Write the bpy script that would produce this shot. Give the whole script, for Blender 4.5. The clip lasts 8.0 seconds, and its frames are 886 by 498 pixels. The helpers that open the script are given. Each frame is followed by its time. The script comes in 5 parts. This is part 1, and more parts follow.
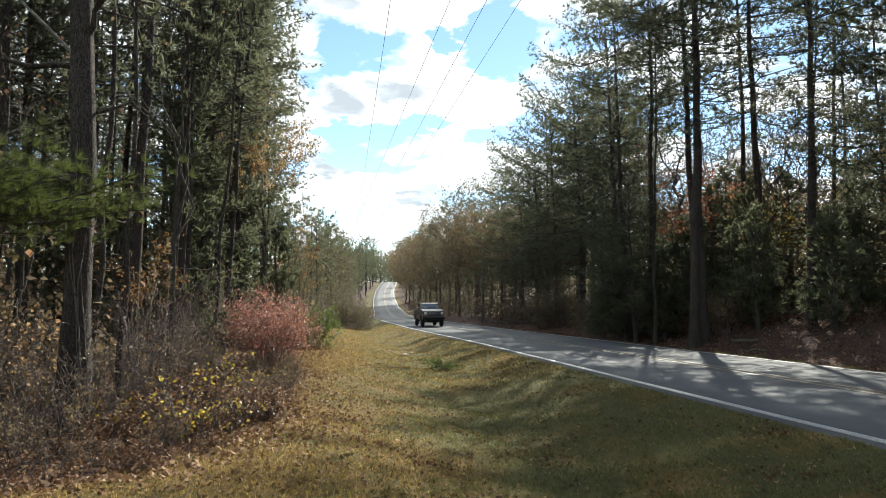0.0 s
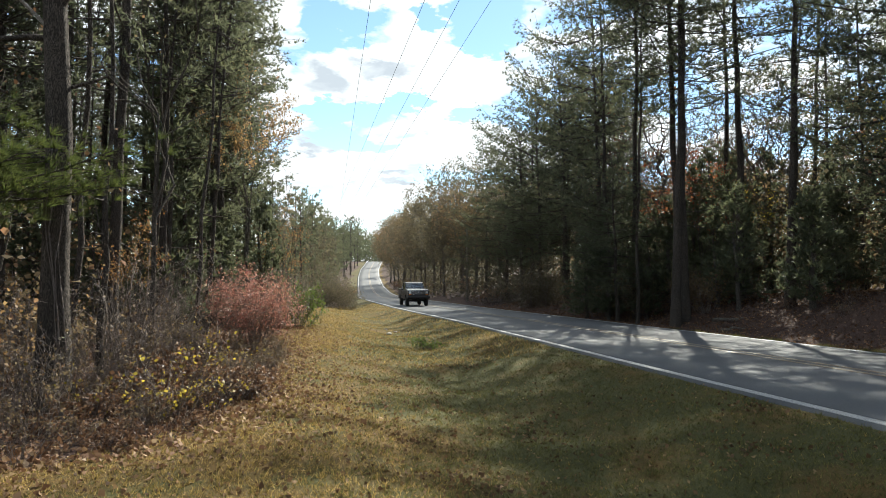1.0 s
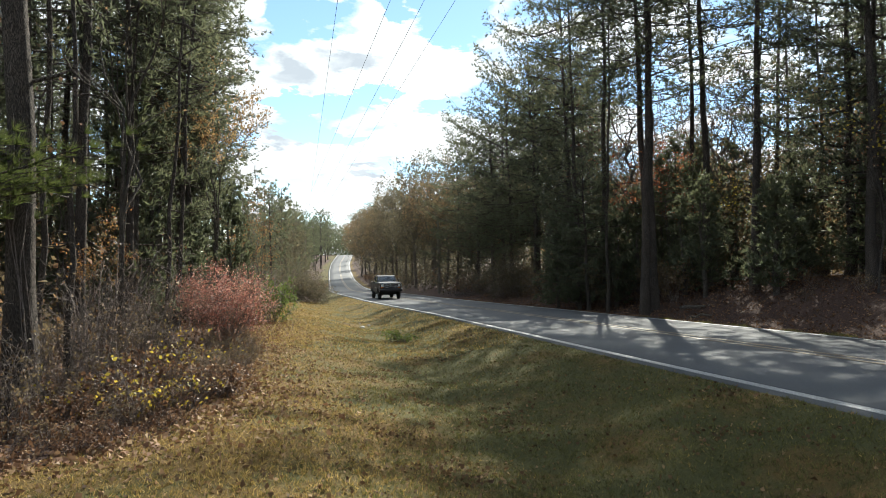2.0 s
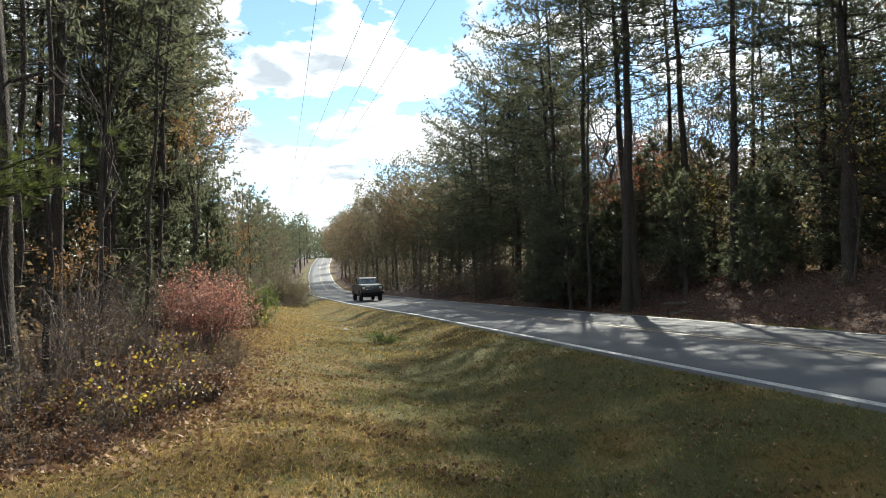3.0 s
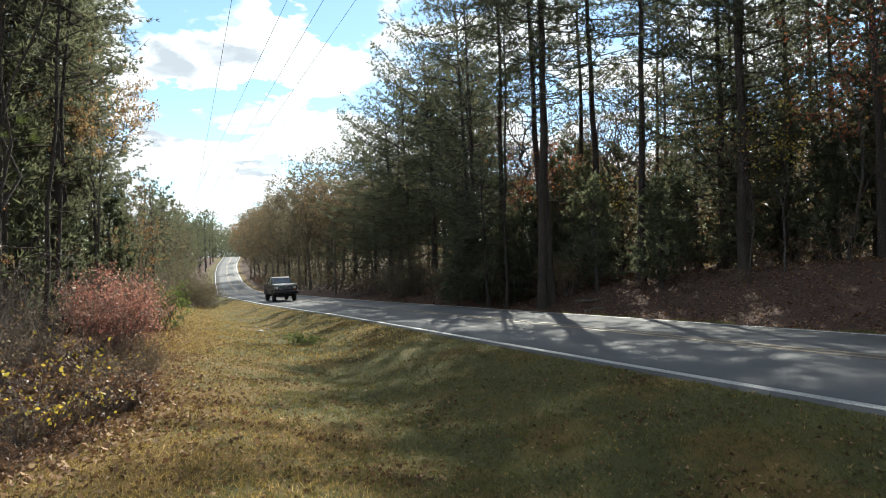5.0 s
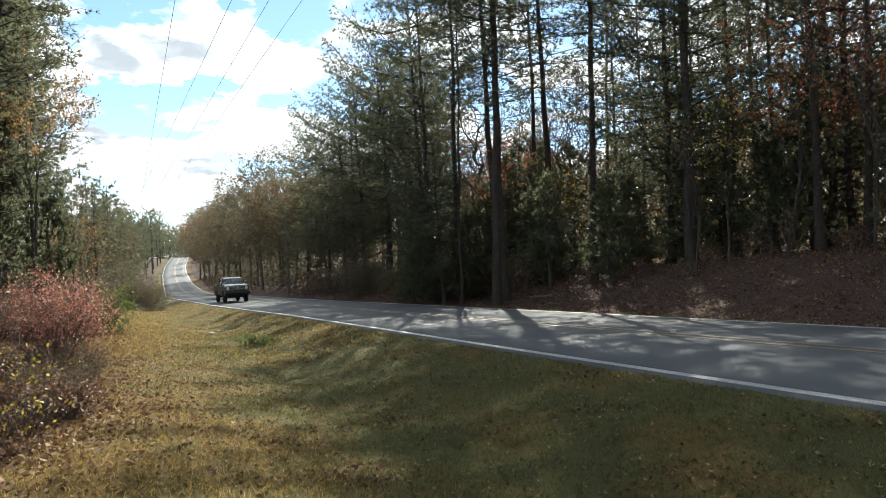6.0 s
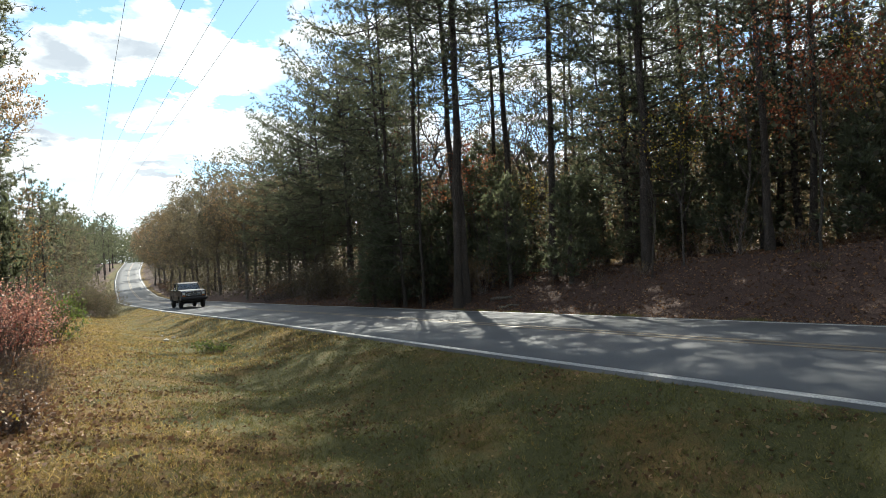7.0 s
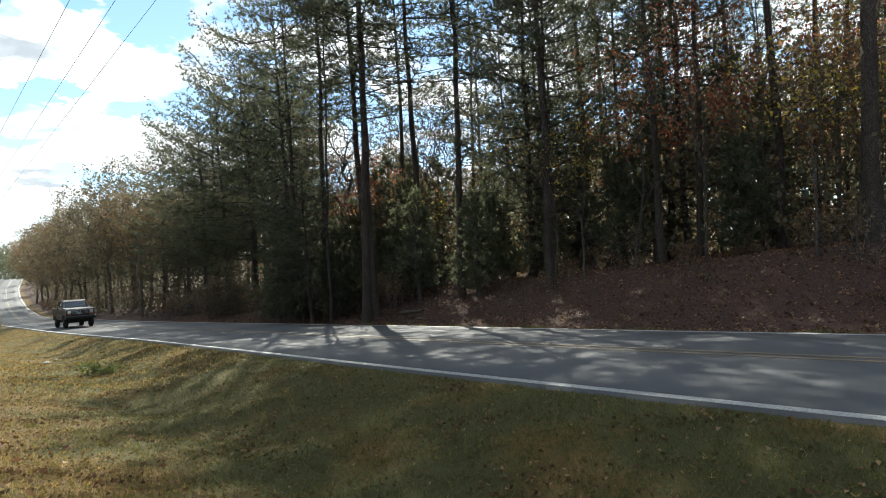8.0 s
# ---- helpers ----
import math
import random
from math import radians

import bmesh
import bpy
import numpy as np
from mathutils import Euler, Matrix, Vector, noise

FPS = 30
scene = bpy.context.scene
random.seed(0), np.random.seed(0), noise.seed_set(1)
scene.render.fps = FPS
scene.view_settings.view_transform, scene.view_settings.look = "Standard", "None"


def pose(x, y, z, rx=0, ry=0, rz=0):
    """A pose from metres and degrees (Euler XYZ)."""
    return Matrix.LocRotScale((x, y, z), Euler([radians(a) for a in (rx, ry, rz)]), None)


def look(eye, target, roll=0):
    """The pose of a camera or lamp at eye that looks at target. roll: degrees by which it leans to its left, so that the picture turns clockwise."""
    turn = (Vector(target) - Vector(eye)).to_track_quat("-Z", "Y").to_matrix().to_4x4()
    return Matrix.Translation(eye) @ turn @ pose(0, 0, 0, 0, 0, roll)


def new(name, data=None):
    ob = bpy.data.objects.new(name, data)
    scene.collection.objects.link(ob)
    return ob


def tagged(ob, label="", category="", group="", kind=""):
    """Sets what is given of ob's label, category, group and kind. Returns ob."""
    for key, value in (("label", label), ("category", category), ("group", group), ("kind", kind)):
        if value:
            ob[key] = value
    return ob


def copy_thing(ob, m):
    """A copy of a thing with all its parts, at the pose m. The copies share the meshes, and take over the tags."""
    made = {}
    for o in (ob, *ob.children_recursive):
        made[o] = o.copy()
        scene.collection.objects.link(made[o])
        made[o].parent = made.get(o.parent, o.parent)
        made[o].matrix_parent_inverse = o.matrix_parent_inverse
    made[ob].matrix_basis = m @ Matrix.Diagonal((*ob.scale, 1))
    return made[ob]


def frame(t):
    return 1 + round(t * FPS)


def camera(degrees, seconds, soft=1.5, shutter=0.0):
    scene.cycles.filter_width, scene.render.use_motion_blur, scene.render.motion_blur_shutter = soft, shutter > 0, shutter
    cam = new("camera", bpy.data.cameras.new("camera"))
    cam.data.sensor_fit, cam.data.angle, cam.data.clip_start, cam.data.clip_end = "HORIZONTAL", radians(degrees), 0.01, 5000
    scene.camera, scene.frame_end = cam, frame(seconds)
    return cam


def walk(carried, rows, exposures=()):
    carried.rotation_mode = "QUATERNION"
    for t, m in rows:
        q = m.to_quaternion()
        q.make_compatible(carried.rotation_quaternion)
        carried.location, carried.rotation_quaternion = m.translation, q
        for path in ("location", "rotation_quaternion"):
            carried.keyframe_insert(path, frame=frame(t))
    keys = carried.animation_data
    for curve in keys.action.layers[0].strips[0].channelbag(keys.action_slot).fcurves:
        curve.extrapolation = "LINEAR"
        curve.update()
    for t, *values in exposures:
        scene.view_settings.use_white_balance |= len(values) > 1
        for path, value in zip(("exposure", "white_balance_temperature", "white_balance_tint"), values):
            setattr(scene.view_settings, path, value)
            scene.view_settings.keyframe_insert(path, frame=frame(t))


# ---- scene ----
EXPOSURES = ((0.0, 1.18, 6150, 3), (8.0, 1.18, 6150, 3))
cam = camera(70.54, 8.0, soft=0.9)

PATH = [
    (0.0, pose(0.003, -0.001, 1.652, 94.008, 0.179, -0.000)),
    (0.5, pose(0.010, 0.034, 1.656, 92.976, 0.585, -0.687)),
    (1.0, pose(0.018, 0.029, 1.645, 92.130, 0.141, -1.384)),
    (1.5, pose(0.016, 0.028, 1.639, 91.816, 0.907, -2.993)),
    (1.7, pose(-0.007, 0.022, 1.648, 91.621, 0.856, -3.651)),
    (2.8, pose(-0.138, -0.005, 1.671, 91.165, 1.824, -4.978)),
    (3.0, pose(-0.164, 0.062, 1.626, 91.485, 1.867, -5.862)),
    (3.5, pose(-0.229, 0.279, 1.640, 90.649, 1.648, -11.232)),
    (4.0, pose(-0.369, 0.164, 1.635, 90.258, 2.145, -14.017)),
    (4.2, pose(-0.396, 0.035, 1.650, 90.479, 2.362, -13.560)),
    (5.3, pose(-0.500, 0.157, 1.651, 91.186, 1.570, -14.285)),
    (5.5, pose(-0.485, 0.148, 1.649, 91.017, 1.911, -15.403)),
    (6.0, pose(-0.471, 0.179, 1.645, 90.743, 2.650, -17.988)),
    (6.5, pose(-0.469, 0.185, 1.649, 90.641, 2.815, -18.813)),
    (7.0, pose(-0.441, 0.190, 1.651, 90.777, 3.180, -21.490)),
    (7.5, pose(-0.333, 0.313, 1.612, 91.265, 3.433, -26.476)),
    (8.0, pose(-0.348, 0.231, 1.625, 91.609, 3.438, -29.705)),
]
walk(cam, PATH, EXPOSURES)

# ---- world and sun ----
SUN_AZ, SUN_EL = 20.0, 38.0     # degrees to the right of +y, and above the horizon
sun_way = Vector((math.sin(radians(SUN_AZ)) * math.cos(radians(SUN_EL)),
                  math.cos(radians(SUN_AZ)) * math.cos(radians(SUN_EL)), math.sin(radians(SUN_EL))))
sun = new("sun", bpy.data.lights.new("sun", "SUN"))
sun.data.energy, sun.data.angle, sun.data.color = 5.0, radians(0.6), (1.0, 0.91, 0.78)
sun.matrix_world = look(sun_way * 100, (0, 0, 0))

world = bpy.data.worlds.new("world")
scene.world = world
world.use_nodes = True


class Nodes:
    """A short way to write a node tree."""

    def __init__(self, tree):
        self.tree = tree
        tree.nodes.clear()

    def add(self, kind, values=(), **settings):
        n = self.tree.nodes.new(kind)
        for k, v in settings.items():
            if k == "operation":
                n.operation = v
            elif k == "blend_type":
                n.blend_type = v
            elif k == "data_type":
                n.data_type = v
            elif k == "feature":
                n.feature = v
            elif k == "attribute_name":
                n.attribute_name = v
        for k, v in dict(values).items():
            if hasattr(v, "is_output"):
                self.tree.links.new(v, n.inputs[k])
            else:
                n.inputs[k].default_value = v
        return n

    def ramp(self, fac, stops, mode="LINEAR"):
        n = self.add("ShaderNodeValToRGB", {0: fac})
        n.color_ramp.interpolation = mode
        el = n.color_ramp.elements
        while len(el) < len(stops):
            el.new(0.5)
        for e, (at, c) in zip(el, stops):
            e.position = at
            e.color = (*c, 1) if len(c) == 3 else c
        return n.outputs[0]

    def noise(self, vec, scale, detail=4.0, rough=0.55, distort=0.0):
        return self.add("ShaderNodeTexNoise", {"Vector": vec, "Scale": scale, "Detail": detail, "Roughness": rough, "Distortion": distort}).outputs[0]

    def maths(self, op, a, b=0.0):
        return self.add("ShaderNodeMath", {0: a, 1: b}, operation=op).outputs[0]

    def mix(self, fac, a, b, blend="MIX"):
        n = self.add("ShaderNodeMix", {0: fac, 6: a, 7: b}, data_type="RGBA", blend_type=blend)
        return n.outputs[2]


def rgb(r, g, b):
    return (r, g, b, 1.0)


# the sky over the road: clear gaps, white clouds and their grey bellies
CLEAR = ((-8.6, 21.5, 3.4, 0.9, -0.26), (5.6, 22.4, 3.8, 3.2, -0.28), (-9.2, 14.3, 3.4, 1.0, -0.28), (-4.6, 14.8, 3.6, 0.8, -0.30), (-0.8, 15.3, 2.2, 0.7, -0.26), (-6.2, 11.4, 3.6, 0.7, -0.26), (-8.9, 7.2, 3.2, 0.9, -0.30),
         (0.4, 22.3, 1.6, 0.9, -0.18), (15.0, 17.5, 4.5, 2.0, -0.16), (21.0, 15.0, 5.0, 1.6, -0.16), (27.0, 13.0, 6.0, 1.6, -0.14), (2.5, 8.8, 2.6, 0.6, -0.20), (-4.6, 5.6, 2.2, 0.6, -0.22), (4.0, 14.2, 2.4, 0.6, -0.20))
CLOUDS = ((-3.0, 17.8, 8.5, 2.3, 0.24), (-4.0, 25.0, 7.0, 2.4, 0.22), (2.5, 11.4, 6.5, 1.6, 0.20), (-9.5, 10.6, 2.4, 1.0, 0.18), (-4.0, 7.8, 4.0, 1.0, 0.18), (5.4, 18.0, 2.5, 1.4, 0.18))
BELLIES = ((-4.2, 18.0, 2.9, 1.25, 0.34), (-9.3, 16.6, 2.4, 1.5, 0.34), (-9.9, 11.6, 2.0, 0.9, 0.30), (-2.6, 8.6, 3.0, 0.6, 0.30), (-9.0, 25.4, 1.8, 0.9, 0.28), (-5.4, 7.6, 1.6, 0.5, 0.24))
w = Nodes(world.node_tree)
sky = w.add("ShaderNodeTexSky")
sky.sky_type, sky.sun_disc, sky.sun_elevation, sky.sun_rotation = "NISHITA", False, radians(SUN_EL), radians(SUN_AZ)
sky.altitude, sky.air_density, sky.dust_density, sky.ozone_density = 100.0, 1.0, 0.05, 1.2
way = w.add("ShaderNodeTexCoord").outputs["Generated"]
split = w.add("ShaderNodeSeparateXYZ", {0: way})
up = w.maths("ADD", w.maths("MAXIMUM", split.outputs[2], 0.0), 0.2)
flat = w.add("ShaderNodeCombineXYZ", {0: w.maths("DIVIDE", split.outputs[0], up), 1: w.maths("DIVIDE", split.outputs[1], up), 2: 3.7}).outputs[0]
drift = w.add("ShaderNodeTexNoise", {"Vector": flat, "Scale": 5.5, "Detail": 6.0, "Roughness": 0.6}).outputs[1]
drift = w.add("ShaderNodeVectorMath", {0: drift, 1: (0.5, 0.5, 0.5)}, operation="SUBTRACT").outputs[0]
bearing = w.maths("DIVIDE", w.maths("ARCTAN2", split.outputs[0], split.outputs[1]), radians(1))
height_ = w.maths("DIVIDE", w.maths("ARCSINE", split.outputs[2]), radians(1))
spot = w.add("ShaderNodeCombineXYZ", {0: bearing, 1: height_, 2: 0.0}).outputs[0]
spot = w.add("ShaderNodeVectorMath", {0: spot, 1: w.add("ShaderNodeVectorMath", {0: drift, 1: (7.0, 5.0, 0.0)}, operation="MULTIPLY").outputs[0]}, operation="ADD").outputs[0]


def puffs(field, rows):
    """Adds soft ovals to a field: bearing and height of the middle, half width and half height in degrees, weight."""
    for az, el, wide, tall, weight in rows:
        d = w.add("ShaderNodeMapping", {0: spot, 1: (-az / wide, -el / tall, 0), 3: (1 / wide, 1 / tall, 0)}).outputs[0]
        r = w.add("ShaderNodeVectorMath", {0: d}, operation="LENGTH").outputs["Value"]
        ring = w.ramp(w.maths("MULTIPLY", r, 0.5), [(0.28, (1, 1, 1)), (0.62, (0, 0, 0))], "EASE")
        field = w.maths("ADD", field, w.maths("MULTIPLY", ring, weight))
    return field


cover = puffs(w.noise(flat, 2.9, 8.0, 0.56, 0.15), CLEAR + CLOUDS)
cloud = w.ramp(cover, [(0.44, (0, 0, 0)), (0.52, (1, 1, 1))])
shade = puffs(w.maths("MULTIPLY", w.noise(flat, 6.0, 6.0, 0.55, 0.1), 0.62), BELLIES)
core = w.ramp(shade, [(0.42, (1.0, 1.0, 1.0)), (0.66, (0.60, 0.63, 0.68))])
blue = w.add("ShaderNodeBackground", {0: sky.outputs[0], 1: 0.09})
white = w.add("ShaderNodeBackground", {0: core, 1: 0.55})
sky_mix = w.add("ShaderNodeMixShader", {0: cloud, 1: blue.outputs[0], 2: white.outputs[0]})
w.add("ShaderNodeOutputWorld", {0: sky_mix.outputs[0]})


# ---- materials ----
def material(name):
    m = bpy.data.materials.new(name)
    m.use_nodes = True
    return m, Nodes(m.node_tree)


def finish(m, n, color, rough, bump=None, strength=0.3, distance=0.02, metal=0.0, spec=0.5, coat=0.0):
    v = {"Base Color": color, "Roughness": rough, "Metallic": metal, "Specular IOR Level": spec, "Coat Weight": coat}
    if bump is not None:
        v["Normal"] = n.add("ShaderNodeBump", {"Height": bump, "Strength": strength, "Distance": distance}).outputs[0]
    b = n.add("ShaderNodeBsdfPrincipled", v)
    n.add("ShaderNodeOutputMaterial", {0: b.outputs[0]})
    return m


def coords(n, sx=1.0, sy=1.0, sz=1.0):
    c = n.add("ShaderNodeTexCoord").outputs["Object"]
    return n.add("ShaderNodeMapping", {0: c, 3: (sx, sy, sz)}).outputs[0]


def bark(name, dark, light, plate=6.0):
    m, n = material(name)
    shift = n.add("ShaderNodeObjectInfo").outputs["Random"]
    c = n.add("ShaderNodeVectorMath", {0: coords(n, 1, 1, 0.22), 1: n.add("ShaderNodeCombineXYZ", {2: n.maths("MULTIPLY", shift, 40.0)}).outputs[0]}).outputs[0]
    warp = n.add("ShaderNodeVectorMath", {0: c, 1: n.add("ShaderNodeTexNoise", {"Vector": c, "Scale": 9.0, "Detail": 3.0}).outputs[1]}).outputs[0]
    cells = n.add("ShaderNodeTexVoronoi", {"Vector": warp, "Scale": plate * 3.4}, feature="DISTANCE_TO_EDGE").outputs[0]
    plates = n.ramp(cells, [(0.0, (0, 0, 0)), (0.22, (1, 1, 1))])
    grain = n.noise(coords(n, 1, 1, 0.25), 46.0, 6.0, 0.7)
    patch = n.noise(coords(n, 1, 1, 0.5), 2.2, 3.0)
    tone = n.mix(n.maths("MULTIPLY", n.maths("MULTIPLY", grain, patch), 2.6), dark, light)
    color = n.mix(plates, rgb(*(x * 0.55 for x in dark[:3])), tone)
    height = n.maths("ADD", plates, n.maths("MULTIPLY", grain, 0.8))
    return finish(m, n, color, 0.92, height, 0.8, 0.03, spec=0.2)


def foliage(name, stops, through_light=0.4, rough=0.55, spec=0.35):
    """A leaf: colours picked by a random number of each leaf and of each plant."""
    m, n = material(name)
    own = n.add("ShaderNodeNewGeometry").outputs["Random Per Island"]
    plant = n.add("ShaderNodeObjectInfo").outputs["Random"]
    pick = n.maths("ADD", n.maths("MULTIPLY", own, 0.75), n.maths("MULTIPLY", plant, 0.25))
    color = n.ramp(pick, stops)
    b = n.add("ShaderNodeBsdfPrincipled", {"Base Color": color, "Roughness": rough, "Specular IOR Level": spec})
    lit = n.mix(1.0, color, rgb(1.38, 1.36, 1.2), "MULTIPLY")
    t = n.add("ShaderNodeBsdfTranslucent", {"Color": lit})
    x = n.add("ShaderNodeMixShader", {0: through_light, 1: b.outputs[0], 2: t.outputs[0]})
    n.add("ShaderNodeOutputMaterial", {0: x.outputs[0]})
    return m


BARK_PINE = bark("pine_bark", rgb(0.05, 0.043, 0.038), rgb(0.17, 0.14, 0.12), 5.0)
BARK_GREY = bark("grey_bark", rgb(0.07, 0.06, 0.052), rgb(0.24, 0.21, 0.18), 9.0)
TWIG = bark("twig_bark", rgb(0.08, 0.063, 0.058), rgb(0.54, 0.46, 0.42), 14.0)
DEADWOOD = bark("bleached_wood", rgb(0.28, 0.26, 0.23), rgb(0.55, 0.51, 0.46), 10.0)
NEEDLES = foliage("pine_needles", [(0.0, (0.066, 0.073, 0.052)), (0.5, (0.094, 0.103, 0.070)), (0.85, (0.13, 0.137, 0.086)), (1.0, (0.20, 0.155, 0.095))], 0.66)
YOUNG_NEEDLES = foliage("young_pine_needles", [(0.0, (0.05, 0.066, 0.02)), (0.6, (0.085, 0.105, 0.032)), (1.0, (0.16, 0.16, 0.06))], 0.45)
CEDAR = foliage("cedar_leaves", [(0.0, (0.0696, 0.0792, 0.0552)), (0.7, (0.1056, 0.1176, 0.072)), (1.0, (0.15, 0.156, 0.09))], 0.5)
LEAF_ORANGE = foliage("orange_leaves", [(0.0, (0.18, 0.065, 0.03)), (0.4, (0.27, 0.125, 0.05)), (0.7, (0.30, 0.18, 0.07)), (1.0, (0.20, 0.17, 0.07))], 0.45)
LEAF_GOLD = foliage("golden_leaves", [(0.0, (0.15, 0.085, 0.04)), (0.4, (0.25, 0.155, 0.075)), (0.8, (0.34, 0.225, 0.11)), (1.0, (0.44, 0.32, 0.18))], 0.45)
# red leaf tones; palest stops paint gloss highlights, darkest the bush's shaded core
LEAF_RED = foliage("red_leaves", [(0.0, (0.10, 0.038, 0.034)), (0.4, (0.27, 0.10, 0.085)), (0.75, (0.46, 0.25, 0.20)), (1.0, (0.64, 0.48, 0.40))], 0.4, 0.45, 0.5)
LEAF_RUST = foliage("rusty_leaves", [(0.0, (0.045, 0.024, 0.016)), (0.5, (0.105, 0.056, 0.034)), (0.82, (0.21, 0.12, 0.07)), (0.94, (0.40, 0.28, 0.18)), (1.0, (0.60, 0.50, 0.37))], 0.35)
LEAF_OAK = foliage("oak_leaves", [(0.0, (0.0713, 0.0638, 0.047)), (0.5, (0.1207, 0.1064, 0.0717)), (0.85, (0.1667, 0.1434, 0.0963)), (1.0, (0.23, 0.1624, 0.1064))], 0.4, 0.7, 0.12)
LEAF_MAPLE = foliage("maple_leaves", [(0.0, (0.15, 0.03, 0.02)), (0.6, (0.23, 0.075, 0.038)), (1.0, (0.32, 0.17, 0.08))], 0.5)
LEAF_YELLOW = foliage("yellow_leaves", [(0.0, (0.1804, 0.16, 0.036)), (0.5, (0.3444, 0.272, 0.045)), (1.0, (0.451, 0.336, 0.054))], 0.5)
LEAF_GREEN = foliage("green_leaves", [(0.0, (0.06, 0.09, 0.025)), (0.5, (0.10, 0.13, 0.035)), (1.0, (0.18, 0.19, 0.06))], 0.45)
LEAF_OLIVE = foliage("olive_brown_leaves", [(0.0, (0.092, 0.0704, 0.0473)), (0.5, (0.1552, 0.121, 0.0748)), (0.8, (0.2185, 0.1628, 0.0968)), (1.0, (0.276, 0.154, 0.099))], 0.38, 0.7, 0.12)
LEAF_DEAD = foliage("dead_leaves", [(0.0, (0.09, 0.05, 0.03)), (0.4, (0.18, 0.10, 0.06)), (0.76, (0.26, 0.165, 0.10)), (0.86, (0.40, 0.30, 0.20)), (1.0, (0.62, 0.54, 0.43))], 0.2, 0.75, 0.2)
LEAF_TAN = foliage("tan_leaves", [(0.0, (0.055, 0.034, 0.02)), (0.45, (0.13, 0.082, 0.045)), (0.72, (0.26, 0.18, 0.10)), (0.88, (0.46, 0.38, 0.25)), (1.0, (0.70, 0.66, 0.54))], 0.35, 0.6, 0.3)
GRASS = foliage("grass_blades", [(0.0, (0.0566, 0.0456, 0.0153)), (0.3, (0.1542, 0.114, 0.0379)), (0.65, (0.3239, 0.2299, 0.083)), (1.0, (0.5347, 0.3942, 0.176))], 0.38, 0.65, 0.2)
LEAF_FALLEN = foliage("fallen_lawn_leaves", [(0.0, (0.05, 0.03, 0.018)), (0.45, (0.13, 0.08, 0.045)), (0.75, (0.26, 0.17, 0.095)), (0.95, (0.40, 0.30, 0.18)), (1.0, (0.58, 0.49, 0.36))], 0.25, 0.75, 0.15)
GRASS_GREEN = foliage("green_grass_blades", [(0.0, (0.056, 0.059, 0.021)), (0.5, (0.122, 0.12, 0.041)), (0.9, (0.215, 0.183, 0.067)), (1.0, (0.31, 0.24, 0.095))], 0.35, 0.6, 0.3)


def make_ground():
    m, n = material("grass_and_leaf_litter")
    c = coords(n)
    litter = n.add("ShaderNodeAttribute", attribute_name="litter").outputs["Fac"]
    ditch = n.add("ShaderNodeAttribute", attribute_name="damp").outputs["Fac"]
    fine = n.noise(c, 90.0, 6.0, 0.8)
    mid = n.noise(c, 7.0, 4.0, 0.6)
    wide = n.noise(c, 0.7, 3.0, 0.5)
    straw = n.ramp(fine, [(0.30, (0.0343, 0.0229, 0.0081)), (0.5, (0.1248, 0.0795, 0.0268)), (0.70, (0.2497, 0.1581, 0.0641))])
    green = n.ramp(fine, [(0.30, (0.0226, 0.0251, 0.01)), (0.5, (0.0638, 0.0637, 0.0228)), (0.70, (0.1577, 0.1334, 0.0574))])
    # the ditch band leans to the darker green, partly painting in tree shade
    grow = n.ramp(n.maths("ADD", n.maths("MULTIPLY", wide, 0.65), n.maths("ADD", n.maths("MULTIPLY", mid, 0.3), n.maths("MULTIPLY", ditch, 0.13))), [(0.46, (0, 0, 0)), (0.62, (1, 1, 1))])
    lawn = n.mix(grow, straw, green)
    soil = n.ramp(n.noise(c, 24.0, 5.0, 0.7), [(0.3, (0.024, 0.014, 0.0109)), (0.5, (0.0624, 0.039, 0.0319)), (0.7, (0.136, 0.0897, 0.0714))])
    edge = n.ramp(n.maths("ADD", litter, n.maths("MULTIPLY", n.maths("SUBTRACT", mid, 0.5), 0.9)), [(0.40, (0, 0, 0)), (0.60, (1, 1, 1))])
    color = n.mix(edge, lawn, soil)
    height = n.maths("ADD", n.maths("MULTIPLY", fine, 0.6), mid)
    return finish(m, n, color, 0.95, height, 0.7, 0.05, spec=0.15)


def make_asphalt():
    m, n = material("worn_asphalt")
    c = coords(n)
    grit = n.noise(c, 160.0, 3.0, 0.7)
    wear = n.noise(coords(n, 1.0, 0.12, 1.0), 1.3, 4.0, 0.6)
    stain = n.noise(c, 0.35, 4.0, 0.6)
    base = n.ramp(grit, [(0.3, (0.0456, 0.0475, 0.0528)), (0.6, (0.0913, 0.095, 0.1023)), (0.8, (0.1445, 0.1465, 0.1535))])
    color = n.mix(n.maths("MULTIPLY", wear, 0.6), base, rgb(0.0988, 0.1013, 0.1065))
    color = n.mix(n.ramp(stain, [(0.5, (0, 0, 0)), (0.75, (0.3802, 0.396, 0.4262))]), color, rgb(0.0532, 0.0538, 0.0562))
    rough = n.ramp(stain, [(0.3, (0.72, 0.72, 0.72)), (0.7, (0.85, 0.85, 0.85))])
    return finish(m, n, color, rough, grit, 0.35, 0.006, spec=0.35)


def make_paint(name, col, worn):
    m, n = material(name)
    c = coords(n)
    chips = n.ramp(n.noise(c, 45.0, 6.0, 0.75), [(0.42, (0, 0, 0)), (0.58, (1, 1, 1))])
    tone = n.mix(n.noise(c, 1.2, 3.0), rgb(*(x * 0.75 for x in col)), rgb(*col))
    return finish(m, n, n.mix(n.maths("MULTIPLY", chips, worn), tone, rgb(0.11, 0.11, 0.11)), 0.6, chips, 0.1, 0.003)


